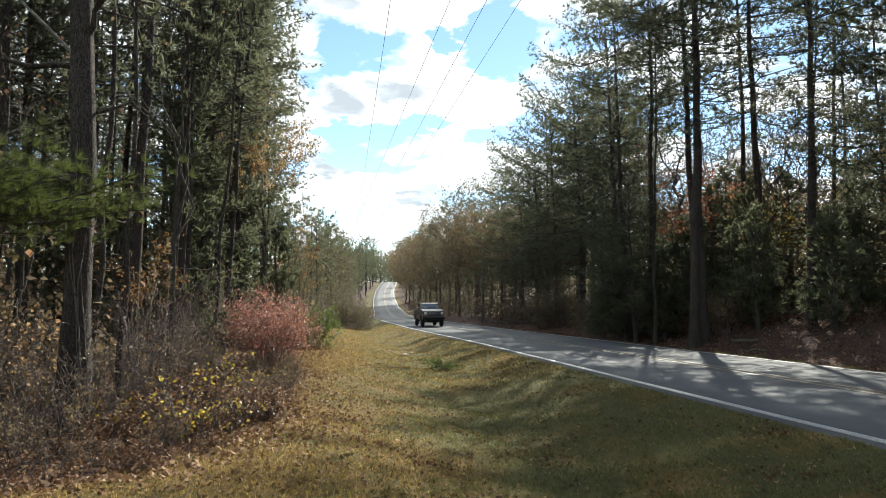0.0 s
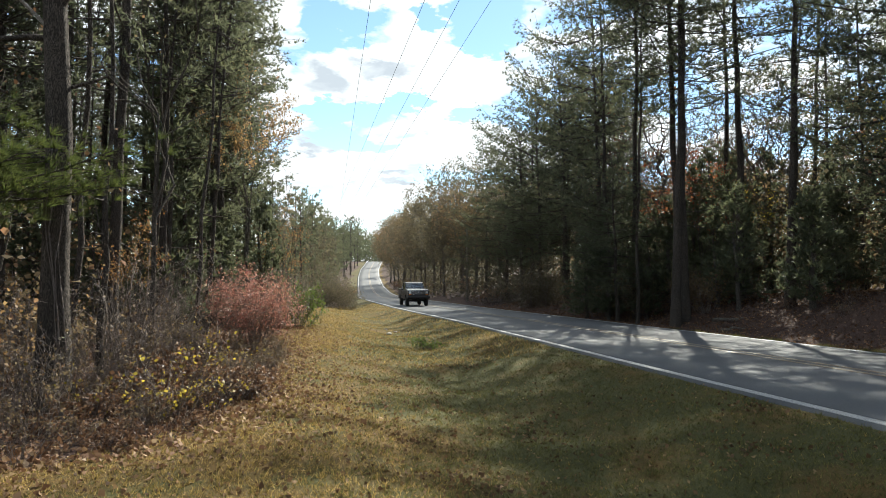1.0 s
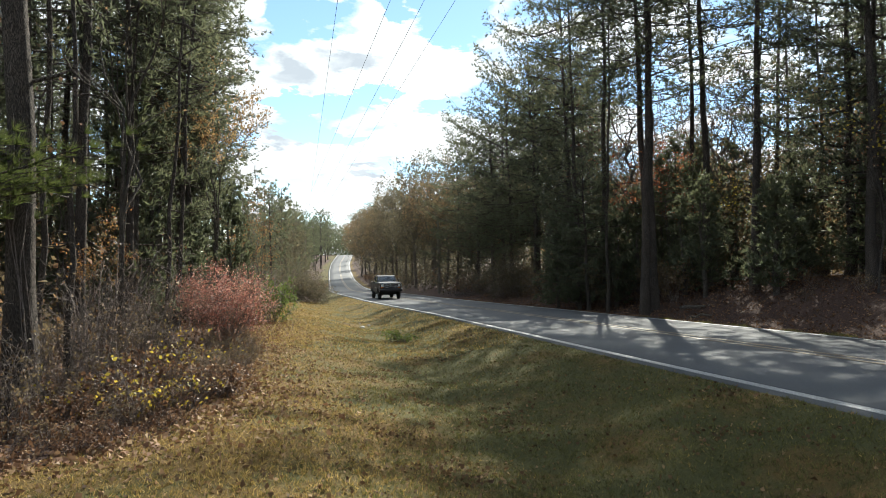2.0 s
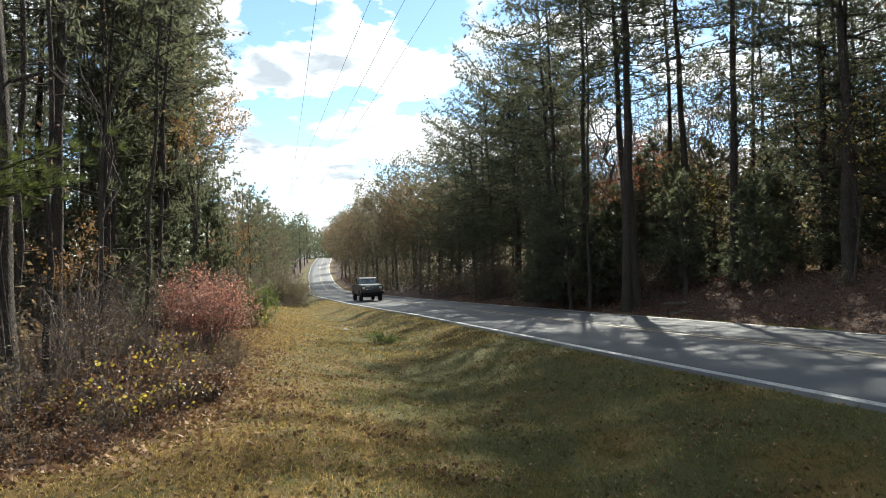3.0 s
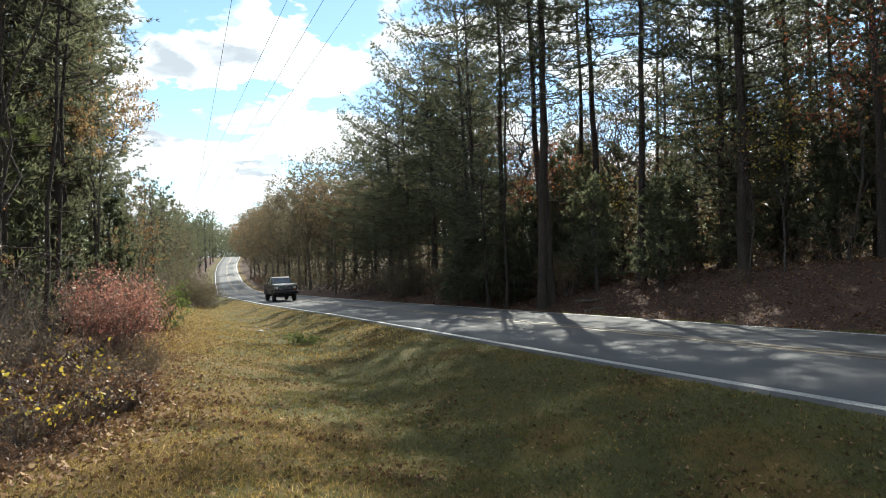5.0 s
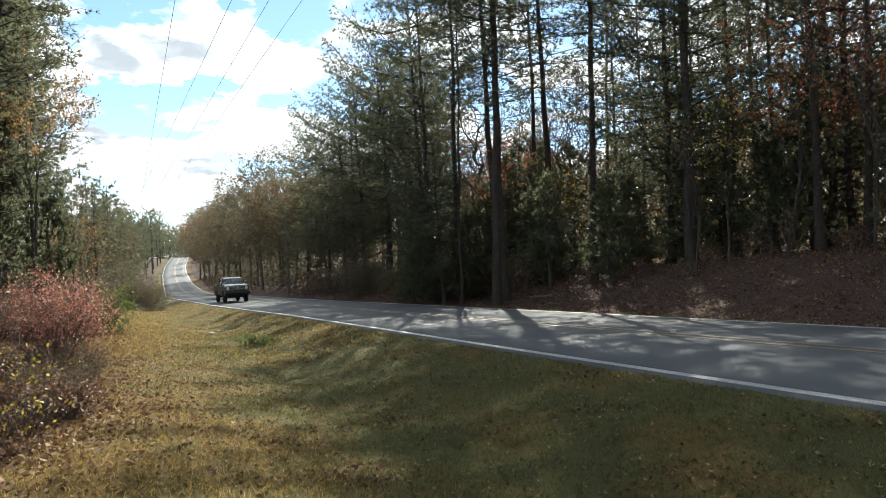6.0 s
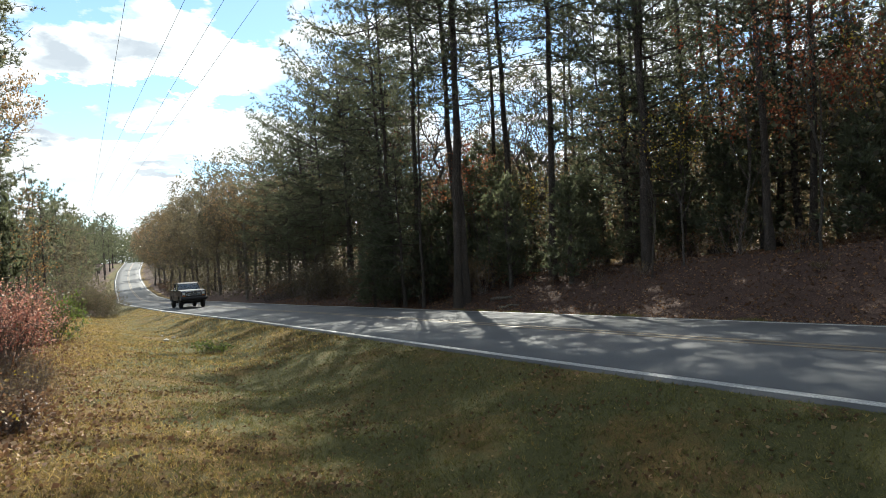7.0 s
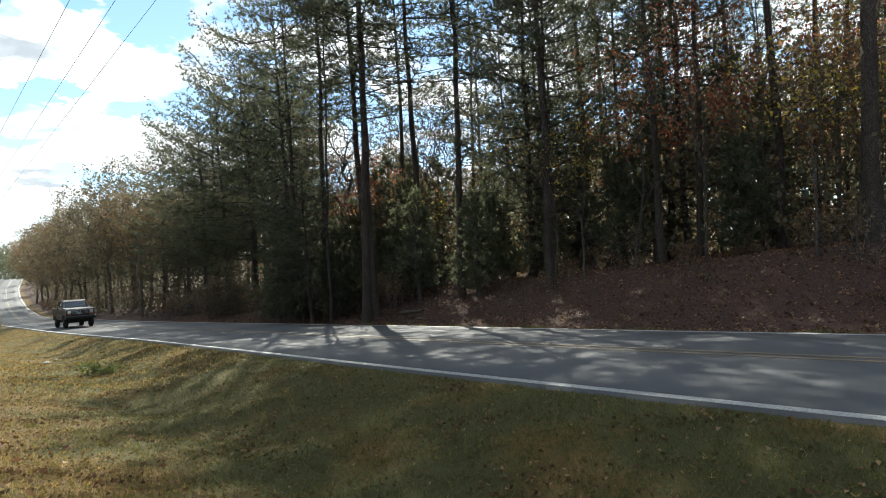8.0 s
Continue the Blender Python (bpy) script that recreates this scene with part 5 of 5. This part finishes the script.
def understorey_left(n, rng):
    y = rng.uniform(6, 60, n)
    x = lawn_edge(y) - 4.0 - 20 * rng.random(n)
    return x, y, 0.2 + rng.random(n) ** 1.2 * (2.0 + 0.28 * np.minimum(lawn_edge(y) - x, 20))


def behind_crest(n, rng):
    y = rng.uniform(285, 345, n)
    return rng.uniform(-75, -8, n), y, 0.2 + rng.random(n) * 12


def roadside_right(n, rng):
    y = rng.uniform(52, 210, n)
    return road_x(y) + 6.0 + 12 * rng.random(n), y, 0.2 + rng.random(n) ** 1.8 * 6


def roadside_left(n, rng):
    y = rng.uniform(54, 230, n)
    return lawn_edge(y) - 1.2 - 3 * smooth(80, 120, y) - 9 * rng.random(n), y, 0.2 + rng.random(n) ** 1.5 * 4.5


tagged(new("roadside_thicket", thicket(760, 45, roadside_right, 0.24, 9, (1.0, 1.0, 0.7)).mesh("roadside_thicket", LEAF_OAK)), "brown and olive thicket along the far road", "undergrowth", kind="stuff")
tagged(new("roadside_thicket", thicket(200, 45, roadside_left, 0.24, 10, (1.0, 1.0, 0.8)).mesh("roadside_thicket", LEAF_OAK)), "brown and olive thicket along the far road", "undergrowth", kind="stuff")
tagged(new("roadside_thicket", thicket(200, 45, roadside_left, 0.24, 14, (0.9, 0.9, 0.8)).mesh("roadside_thicket", CEDAR)), "dark green thicket along the far road", "undergrowth", kind="stuff")
tagged(new("far_woods", thicket(800, 40, behind_crest, 0.65, 12, (1.6, 1.6, 1.3)).mesh("far_woods", CEDAR)), "distant wood behind the crest of the road", "woods", kind="stuff")
tagged(new("far_woods", thicket(900, 70, deep, 0.30, 5, (1.5, 1.5, 1.1)).mesh("far_woods", CEDAR)), "dark green depth of the surrounding pine woods", "woods", kind="stuff")
tagged(new("far_woods", thicket(1100, 46, deep_right, 0.30, 16, (1.2, 1.2, 0.9)).mesh("far_woods", LEAF_OLIVE)), "brown and olive depth of the wood across the road", "woods", kind="stuff")
tagged(new("far_woods", thicket(900, 40, far_back, 0.62, 17, (1.8, 1.8, 1.2)).mesh("far_woods", LEAF_OAK)), "dim brown depth of the woods behind the trunks", "woods", kind="stuff")
tagged(new("undergrowth", thicket(1700, 44, understorey_right, 0.18, 6, (0.7, 0.7, 0.5)).mesh("undergrowth", LEAF_OLIVE)), "olive and brown undergrowth filling the wood", "undergrowth", kind="stuff")
tagged(new("undergrowth", thicket(800, 36, understorey_right, 0.22, 8, (0.8, 0.8, 0.6)).mesh("undergrowth", CEDAR)), "dark evergreen undergrowth filling the wood", "undergrowth", kind="stuff")
tagged(new("undergrowth", thicket(480, 44, understorey_bank, 0.17, 15, (0.7, 0.7, 0.5)).mesh("undergrowth", LEAF_OAK)), "dull brown undergrowth on top of the bank", "undergrowth", kind="stuff")
tagged(new("undergrowth", thicket(1000, 40, understorey_left, 0.15, 7, (0.6, 0.6, 0.5)).mesh("undergrowth", LEAF_OLIVE)), "brown and olive undergrowth among the pines", "undergrowth", kind="stuff")


# ---- grass and fallen leaves ----
def sow(n, pick, rng):
    x, y = pick(n, rng)
    return np.c_[x, y, ground_z(x, y)]


def lawn_spots(n, rng):
    r = 0.1 + 29 * rng.random(n) ** 1.15
    a = np.radians(rng.normal(15, 62, n))
    x, y = r * np.sin(a), r * np.cos(a)
    u = offset(x, y)
    ok = (u < -3.45) & (x > lawn_edge(y) - 0.3)
    return x[ok], y[ok]


def litter_left(n, rng):
    y = 4.5 + 22 * rng.random(n) ** 1.4
    x = lawn_edge(y) + 0.5 * rng.exponential(1.0, n) - rng.random(n) ** 1.3 * 6
    return x, y


def litter_right(n, rng):
    y = 1 + 50 * rng.random(n) ** 1.2
    x = road_x(y) + 3.7 + rng.random(n) ** 0.9 * 9
    return x, y


def lawn_leaves(n, rng):
    x, y = lawn_spots(n, rng)
    near = np.exp(-np.maximum(0, x - lawn_edge(y)) / 2.2) + 0.18
    ok = rng.random(len(x)) < near
    return x[ok], y[ok]


def leaf_drifts(n, rng):
    cx, cy = lawn_spots(160, rng)
    k = rng.integers(0, len(cx), n)
    x, y = cx[k] + rng.normal(size=n) * 0.30, cy[k] + rng.normal(size=n) * 0.22
    ok = offset(x, y) < -3.55
    return x[ok], y[ok]


def far_lawn(n, rng):
    y = 16 + 44 * rng.random(n)
    x = road_x(y) - 3.6 - 14 * rng.random(n)
    ok = x > lawn_edge(y) - 0.4
    return x[ok], y[ok]


rng = np.random.default_rng(3)
s = Soup()
p = sow(380000, lawn_spots, rng)
# straw blades thinned in the green band, which darkens it like shade
p = p[rng.random(len(p)) > 0.93 * smooth(-10.2, -6.8, offset(p[:, 0], p[:, 1]))]
blades(s, p, np.tile([0, 0, 1.0], (len(p), 1)), 1, 0.05, 0.0045, 0.9, rng)
p = p[rng.random(len(p)) < 0.05]
blades(s, p, np.tile([0, 0, 1.0], (len(p), 1)), 6, 0.06, 0.0045, 1.0, rng)
tagged(new("grass", s.mesh("grass", GRASS)), "short mown straw-coloured autumn grass on the verge", "grass", kind="stuff")
s = Soup()
p = sow(34000, lawn_spots, rng)
p = p[wave(p[:, 0], p[:, 1], 2.3, 5) + rng.normal(size=len(p)) * 0.8 > -0.1]
in_band = smooth(-10.2, -7.2, offset(p[:, 0], p[:, 1])) > rng.random(len(p))
dim_tufts, p = p[in_band], p[~in_band]
q = np.repeat(p, 9, 0)
q[:, :2] += rng.normal(size=(len(q), 2)) * 0.022
blades(s, q, np.tile([0, 0, 1.0], (len(q), 1)), 1, 0.058, 0.0036, 0.8, rng)
tagged(new("grass", s.mesh("grass", GRASS)), "small uneven tussocks standing in the mown grass", "grass", kind="stuff")
s = Soup()
p = sow(60000, far_lawn, rng)
blades(s, p, np.tile([0, 0, 1.0], (len(p), 1)), 1, 0.085, 0.011, 0.9, rng)
tagged(new("grass", s.mesh("grass", GRASS)), "straw-coloured autumn grass farther along the verge", "grass", kind="stuff")
s = Soup()
p = sow(340000, lawn_spots, rng)
u = offset(p[:, 0], p[:, 1])
p = p[smooth(-10.2, -6.8, u) * 0.62 + 0.16 > rng.random(len(p))]
blades(s, p, np.tile([0, 0, 1.0], (len(p), 1)), 2, 0.05, 0.0042, 0.9, rng)
q = np.repeat(dim_tufts, 9, 0)
q[:, :2] += rng.normal(size=(len(q), 2)) * 0.025
blades(s, q, np.tile([0, 0, 1.0], (len(q), 1)), 1, 0.075, 0.0034, 0.75, rng)
y = rng.uniform(4, 40, 5000)
y = y[wave(y, y, 0.9, 2) > 0.75]
x = road_x(y) + 3.62 + 0.13 * rng.normal(size=len(y))
blades(s, np.c_[x, y, ground_z(x, y)], np.tile([0, 0, 1.0], (len(y), 1)), 3, 0.12, 0.005, 0.7, rng)
tagged(new("grass", s.mesh("grass", GRASS_GREEN)), "greener grass along the ditch and verge, darkened partly as tree shade", "grass", kind="stuff")
for count, pick, size in ((22000, litter_left, 0.07), (30000, litter_right, 0.085), (70000, lawn_leaves, 0.05), (5200, leaf_drifts, 0.058), (6000, far_lawn, 0.075)):
    s = Soup()
    p = sow(count, pick, rng) + [0, 0, 0.012]
    a = rng.uniform(0, 6.283, len(p))
    leaves(s, p, np.c_[np.cos(a) * 2.2, np.sin(a) * 2.2, np.full(len(p), 0.35)], size, rng, -0.1, 0.36, 0.28)
    tagged(new("fallen_leaves", s.mesh("fallen_leaves", LEAF_DEAD if pick in (litter_left, litter_right) else LEAF_FALLEN)), "dry brown fallen leaves scattered on the ground", "leaf litter", kind="stuff")

# ---- poles and wires ----
def utility_pole(x, y, height, arm):
    base = thing("utility_pole", "weathered wooden utility pole beside the road", "utility pole")
    base.location = (x, y, float(ground_z(x, y)) - 0.1)
    s = Soup()
    tube(s, [(0, 0, 0), (0.01, 0, height * 0.5), (0, 0, height)], [0.14, 0.12, 0.095], 10)
    part("pole", s, WOOD_GREY, base, smooth=True)
    if arm:
        part("crossarm", box_bm(3.0, 0.10, 0.13, (0, 0.12, height - 0.35), 0.01), WOOD_GREY, base)
        for k in (-1.35, 0.15, 1.35):
            s = Soup()
            tube(s, [(k, 0.12, height - 0.285), (k, 0.12, height - 0.2), (k, 0.12, height - 0.12)], [0.035, 0.05, 0.02], 8)
            part("insulator", s, STEEL, base)
    return base


utility_pole(3.9, 62.0, 7.4, False)
WIRES = (((-2.07, 21.45, 10.24), -0.1, 2.2),
         ((0.24, 17.45, 10.05), -1.35, 0),
         ((1.21, 17.47, 9.89), 0.15, 0),
         ((2.27, 17.45, 10.05), 1.35, 0))
FAR_POLE = (-15.9, 108.0)
utility_pole(*FAR_POLE, 11.2, True)
far_z = float(ground_z(*FAR_POLE)) + 11.0
# each wire: a point it passes over the verge, and its place on the far crossarm
for over, arm, drop in WIRES:
    b = np.array([FAR_POLE[0] + arm, FAR_POLE[1] + 0.12, far_z - drop])
    a = np.array(over)
    a = b + (a - b) * (1 + 60 / np.linalg.norm(a - b))
    s = Soup()
    t = np.linspace(0, 1, 40)[:, None]
    tube(s, a * (1 - t) + b * t, np.full(40, 0.0075), 4)
    tagged(new("power_line", s.mesh("power_line", WIRE)), "thin dark overhead power line along the road", "power line", "overhead wires")


# ---- the pickup truck ----
def prism(profile, x0, x1, bevel=0.02, taper=0.0, z_from=0.0, z_to=1.0):
    """A side profile (y, z) drawn out across the truck's width; taper draws it in towards the top."""
    bm = bmesh.new()
    def inset(z):
        return taper * max(0.0, min(1.0, (z - z_from) / (z_to - z_from)))
    lo = [bm.verts.new((x0 + inset(z), y, z)) for y, z in profile]
    hi = [bm.verts.new((x1 - inset(z), y, z)) for y, z in profile]
    n = len(profile)
    bm.faces.new(lo)
    bm.faces.new(hi[::-1])
    for k in range(n):
        bm.faces.new((lo[k], hi[k], hi[(k + 1) % n], lo[(k + 1) % n]))
    bmesh.ops.recalc_face_normals(bm, faces=bm.faces[:])
    if bevel:
        bmesh.ops.bevel(bm, geom=bm.edges[:], offset=bevel, segments=2, affect="EDGES", profile=0.6)
    return bm


def arch_profile(y0, y1, z0, z1, wheels, r):
    """A lower body side with round wheel arches cut from its bottom edge."""
    pts = [(y0, z1), (y0, z0)]
    for wy in wheels:
        for k in range(9):
            a = math.pi * (1 - k / 8)
            pts.append((wy + r * math.cos(a), max(z0, 0.42 + r * math.sin(a))))
    pts += [(y1, z0), (y1, z1)]
    return pts


def arch_lip(x, y):
    s = Soup()
    a = np.linspace(0, math.pi, 11)
    tube(s, np.c_[np.full(11, x), y + 0.47 * np.cos(a), 0.42 + 0.47 * np.sin(a)], np.full(11, 0.014), 5)
    return s


def pickup():
    """Front towards -y; wheels on z = 0."""
    t = thing("pickup_truck", "dark old square-fronted pickup truck driving on the road", "truck")
    wy = (-1.62, 1.72)
    body = prism(arch_profile(-2.5, 0.95, 0.55, 1.18, wy[:1], 0.46), -0.97, 0.97, 0.03)
    part("body", body, TRUCK_PAINT, t)
    part("hood", prism([(-2.48, 1.16), (-2.50, 1.21), (-0.95, 1.30), (-0.80, 1.16)], -0.93, 0.93, 0.03), TRUCK_PAINT, t)
    for x in (-0.97, 0.90):
        part("bed_side", prism(arch_profile(0.98, 2.75, 0.60, 1.27, wy[1:], 0.46), x, x + 0.07, 0.02), TRUCK_PAINT, t)
        part("bed_rail", box_bm(0.11, 1.80, 0.05, (x + 0.035, 1.86, 1.285), 0.015), CHROME, t)
    part("bed_floor", box_bm(1.80, 1.78, 0.06, (0, 1.86, 0.80), 0.01), TRIM_DARK, t)
    part("bed_front", box_bm(1.80, 0.06, 0.62, (0, 1.02, 0.97), 0.015), TRUCK_PAINT, t)
    part("tailgate", box_bm(1.80, 0.06, 0.62, (0, 2.72, 0.97), 0.02), TRUCK_PAINT, t)
    part("roof", prism([(-0.34, 1.70), (-0.15, 1.80), (0.72, 1.81), (0.86, 1.70)], -0.80, 0.80, 0.035), TRUCK_PAINT, t)
    part("cab_lining", prism([(-0.45, 1.1), (-0.40, 1.22), (0.55, 1.22), (0.60, 1.64), (0.78, 1.64), (0.90, 1.1)], -0.84, 0.84, 0.02), CAB_DARK, t)
    for x in (-1, 1):
        s = Soup()
        tube(s, [(0.90 * x, -0.83, 1.16), (0.76 * x, -0.30, 1.74)], [0.045, 0.04], 6)
        part("front_pillar", s, TRUCK_PAINT, t)
        s = Soup()
        tube(s, [(0.90 * x, 0.90, 1.16), (0.77 * x, 0.80, 1.74)], [0.075, 0.07], 6)
        part("rear_pillar", s, TRUCK_PAINT, t)
        pane = bmesh.new()
        pane.faces.new([pane.verts.new(c) for c in ((0.90 * x, -0.76, 1.19), (0.90 * x, 0.86, 1.19), (0.775 * x, 0.77, 1.70), (0.775 * x, -0.30, 1.70))])
        bmesh.ops.solidify(pane, geom=pane.faces[:], thickness=0.006)
        bmesh.ops.recalc_face_normals(pane, faces=pane.faces[:])
        part("side_window", pane, GLASS, t)
        part("door_handle", box_bm(0.03, 0.14, 0.03, (0.985 * x, 0.62, 1.05), 0.008), CHROME, t)
        m = part("mirror", box_bm(0.06, 0.09, 0.22, (1.10 * x, -0.62, 1.36), 0.02), CHROME, t)
        part("mirror_arm", box_bm(0.16, 0.02, 0.02, (1.02 * x, -0.60, 1.27), 0.006), CHROME, m)
        part("door_seam", box_bm(0.012, 0.02, 0.55, (0.968 * x, 0.86, 0.88)), TRIM_DARK, t)
        part("side_trim", box_bm(0.02, 1.30, 0.04, (0.975 * x, 0.0, 0.86), 0.006), CHROME, t)
        lamp = part("headlight", box_bm(0.26, 0.05, 0.20, (0.74 * x, -2.51, 1.02), 0.02), CHROME, t)
        part("lens", box_bm(0.20, 0.03, 0.14, (0.74 * x, -2.535, 1.02), 0.012), LAMP_GLASS, lamp)
        part("fender_trim", box_bm(0.03, 0.03, 0.40, (0.955 * x, -2.515, 0.98), 0.008), CHROME, t)
        part("drip_rail", box_bm(0.03, 1.02, 0.025, (0.795 * x, 0.22, 1.715), 0.006), CHROME, t)
        part("wheel_arch_lip", arch_lip(0.975 * x, wy[0]), TRIM_DARK, t)
        part("turn_signal", box_bm(0.22, 0.04, 0.06, (0.74 * x, -2.515, 0.87), 0.01), AMBER, t)
    for y0, y1, z0, z1, w0, w1 in ((-0.80, -0.32, 1.19, 1.71, 0.86, 0.75), (0.93, 0.83, 1.20, 1.70, 0.80, 0.72)):
        pane = bmesh.new()
        pane.faces.new([pane.verts.new(c) for c in ((-w0, y0, z0), (w0, y0, z0), (w1, y1, z1), (-w1, y1, z1))])
        bmesh.ops.solidify(pane, geom=pane.faces[:], thickness=0.006)
        bmesh.ops.recalc_face_normals(pane, faces=pane.faces[:])
        part("windshield" if y0 < 0 else "rear_window", pane, GLASS, t)
    grille = part("grille", box_bm(1.16, 0.03, 0.24, (0, -2.505, 1.01), 0.01), TRIM_DARK, t)
    for k in range(4):
        part("grille_bar", box_bm(1.18, 0.03, 0.018, (0, -2.525, 0.90 + 0.072 * k), 0.004), CHROME, grille)
    for k in range(5):
        part("grille_bar", box_bm(0.018, 0.03, 0.24, (-0.58 + 0.29 * k, -2.522, 1.01), 0.004), CHROME, grille)
    part("hood_trim", box_bm(1.84, 0.03, 0.03, (0, -2.515, 1.165), 0.008), CHROME, t)
    part("front_bumper", prism([(-2.66, 0.58), (-2.70, 0.64), (-2.70, 0.74), (-2.62, 0.79), (-2.48, 0.76), (-2.48, 0.58)], -0.99, 0.99, 0.02), TRUCK_PAINT, t, "dark front bumper")
    part("rear_bumper", box_bm(1.90, 0.16, 0.18, (0, 2.84, 0.62), 0.03), TRUCK_PAINT, t)
    part("chassis", box_bm(1.10, 4.6, 0.16, (0, 0.1, 0.52), 0.02), TRIM_DARK, t)
    for y in wy:
        s = Soup()
        tube(s, [(-0.8, y, 0.39), (0.8, y, 0.39)], [0.06, 0.06], 8)
        part("axle", s, TRIM_DARK, t)
        for x in (-1, 1):
            s = Soup()
            xs = (0.70, 0.71, 0.75, 0.93, 0.97, 0.98, 0.965)
            tube(s, [(x * a, y, 0.385) for a in xs], [0.22, 0.35, 0.385, 0.385, 0.35, 0.235, 0.21], 24)
            wheel = part("wheel", s, RUBBER, t, "black tyre")
            s = Soup()
            tube(s, [(x * a, y, 0.385) for a in (0.955, 0.965, 0.93, 0.94, 0.975, 0.98)], [0.225, 0.205, 0.15, 0.09, 0.07, 0.005], 18)
            part("rim", s, STEEL, wheel, "worn steel rim")
    return t


truck = pickup()
ty = 51.5
tx = float(road_x(ty)) - 1.2
slope = float(np.interp(ty, ROAD_Y, ROAD_S))
grade = float(road_z(ty + 1.5) - road_z(ty - 1.5)) / 3
truck.matrix_world = pose(tx, ty, float(road_z(ty)) + 0.045, math.degrees(math.atan(grade)), 0, math.degrees(math.atan(-slope))) @ Matrix.Diagonal((0.90, 0.94, 1.05, 1))

# ---- odds and ends by the roadside ----
def fallen_log(x, y, length, r, turn):
    rng = np.random.default_rng(int(x * 100))
    s = Soup()
    tube(s, wobbly((-length / 2, 0, 0), (length / 2, 0, 0.04), 7, 0.08, rng), np.linspace(r, r * 0.7, 7), 8)
    ob = tagged(new("fallen_log", s.mesh("fallen_log", WOOD_GREY, True)), "pale weathered log lying in the leaf litter", "log")
    ob.matrix_world = pose(x, y, float(ground_z(x, y)) + r * 0.7, 0, 0, turn)


fallen_log(11.6, 23.6, 1.7, 0.07, 5)
fallen_log(10.9, 22.2, 0.8, 0.05, -20)

for x, y, length, r, turn in ((6.4, 52.6, 2.4, 0.06, 20), (5.6, 54.2, 1.8, 0.05, -15), (6.9, 50.8, 1.6, 0.05, 40)):
    fallen_log(x, y, length, r, turn)


def stone(x, y, size, seed):
    rng = np.random.default_rng(seed)
    bm = bmesh.new()
    bmesh.ops.create_icosphere(bm, subdivisions=2, radius=size)
    for v in bm.verts:
        v.co *= 1 + 0.25 * noise.noise(v.co * (1.6 / size) + Vector((seed, 0, 0)))
        v.co.z *= 0.6
    me = bpy.data.meshes.new("stone")
    bm.to_mesh(me)
    bm.free()
    me.materials.append(STONE)
    ob = tagged(new("stone", me), "pale stone lying in the ditch", "stone", "stones in the ditch")
    ob.matrix_world = pose(x, y, float(ground_z(x, y)) + size * 0.25, 0, 0, rng.uniform(0, 360))


STONE = plain("pale_stone", (0.42, 0.39, 0.35), 0.85, 0.0, 0.0, 0.6, 20.0)
for k, (x, y, size) in enumerate(((-1.75, 28.6, 0.13), (-1.5, 29.4, 0.10), (-2.0, 30.4, 0.08), (-1.3, 27.6, 0.07))):
    stone(x, y, size, k + 1)


def culvert(x, y, turn):
    c = thing("culvert", "dark mouth of a drain pipe in the ditch", "culvert")
    s = Soup()
    ys = np.linspace(0, 1.6, 17)
    outer = [0.26 + 0.012 * (k % 2) for k in range(17)]
    tube(s, [(0, a, 0) for a in ys], outer, 18)
    tube(s, [(0, a, 0) for a in ys[::-1]], [r - 0.02 for r in outer], 18)
    part("pipe", s, STEEL, c, "weathered corrugated metal pipe")
    s = Soup()
    tube(s, [(0, -0.01, 0), (0, 0.0, 0), (0, 0.015, 0), (0, -0.01, 0)], [0.245, 0.285, 0.285, 0.245], 18)
    part("rim", s, STEEL, c)
    c.matrix_world = pose(x, y, float(ground_z(x, y)) - 0.16, 0, 0, turn)


culvert(-3.1, 43.45, 8)
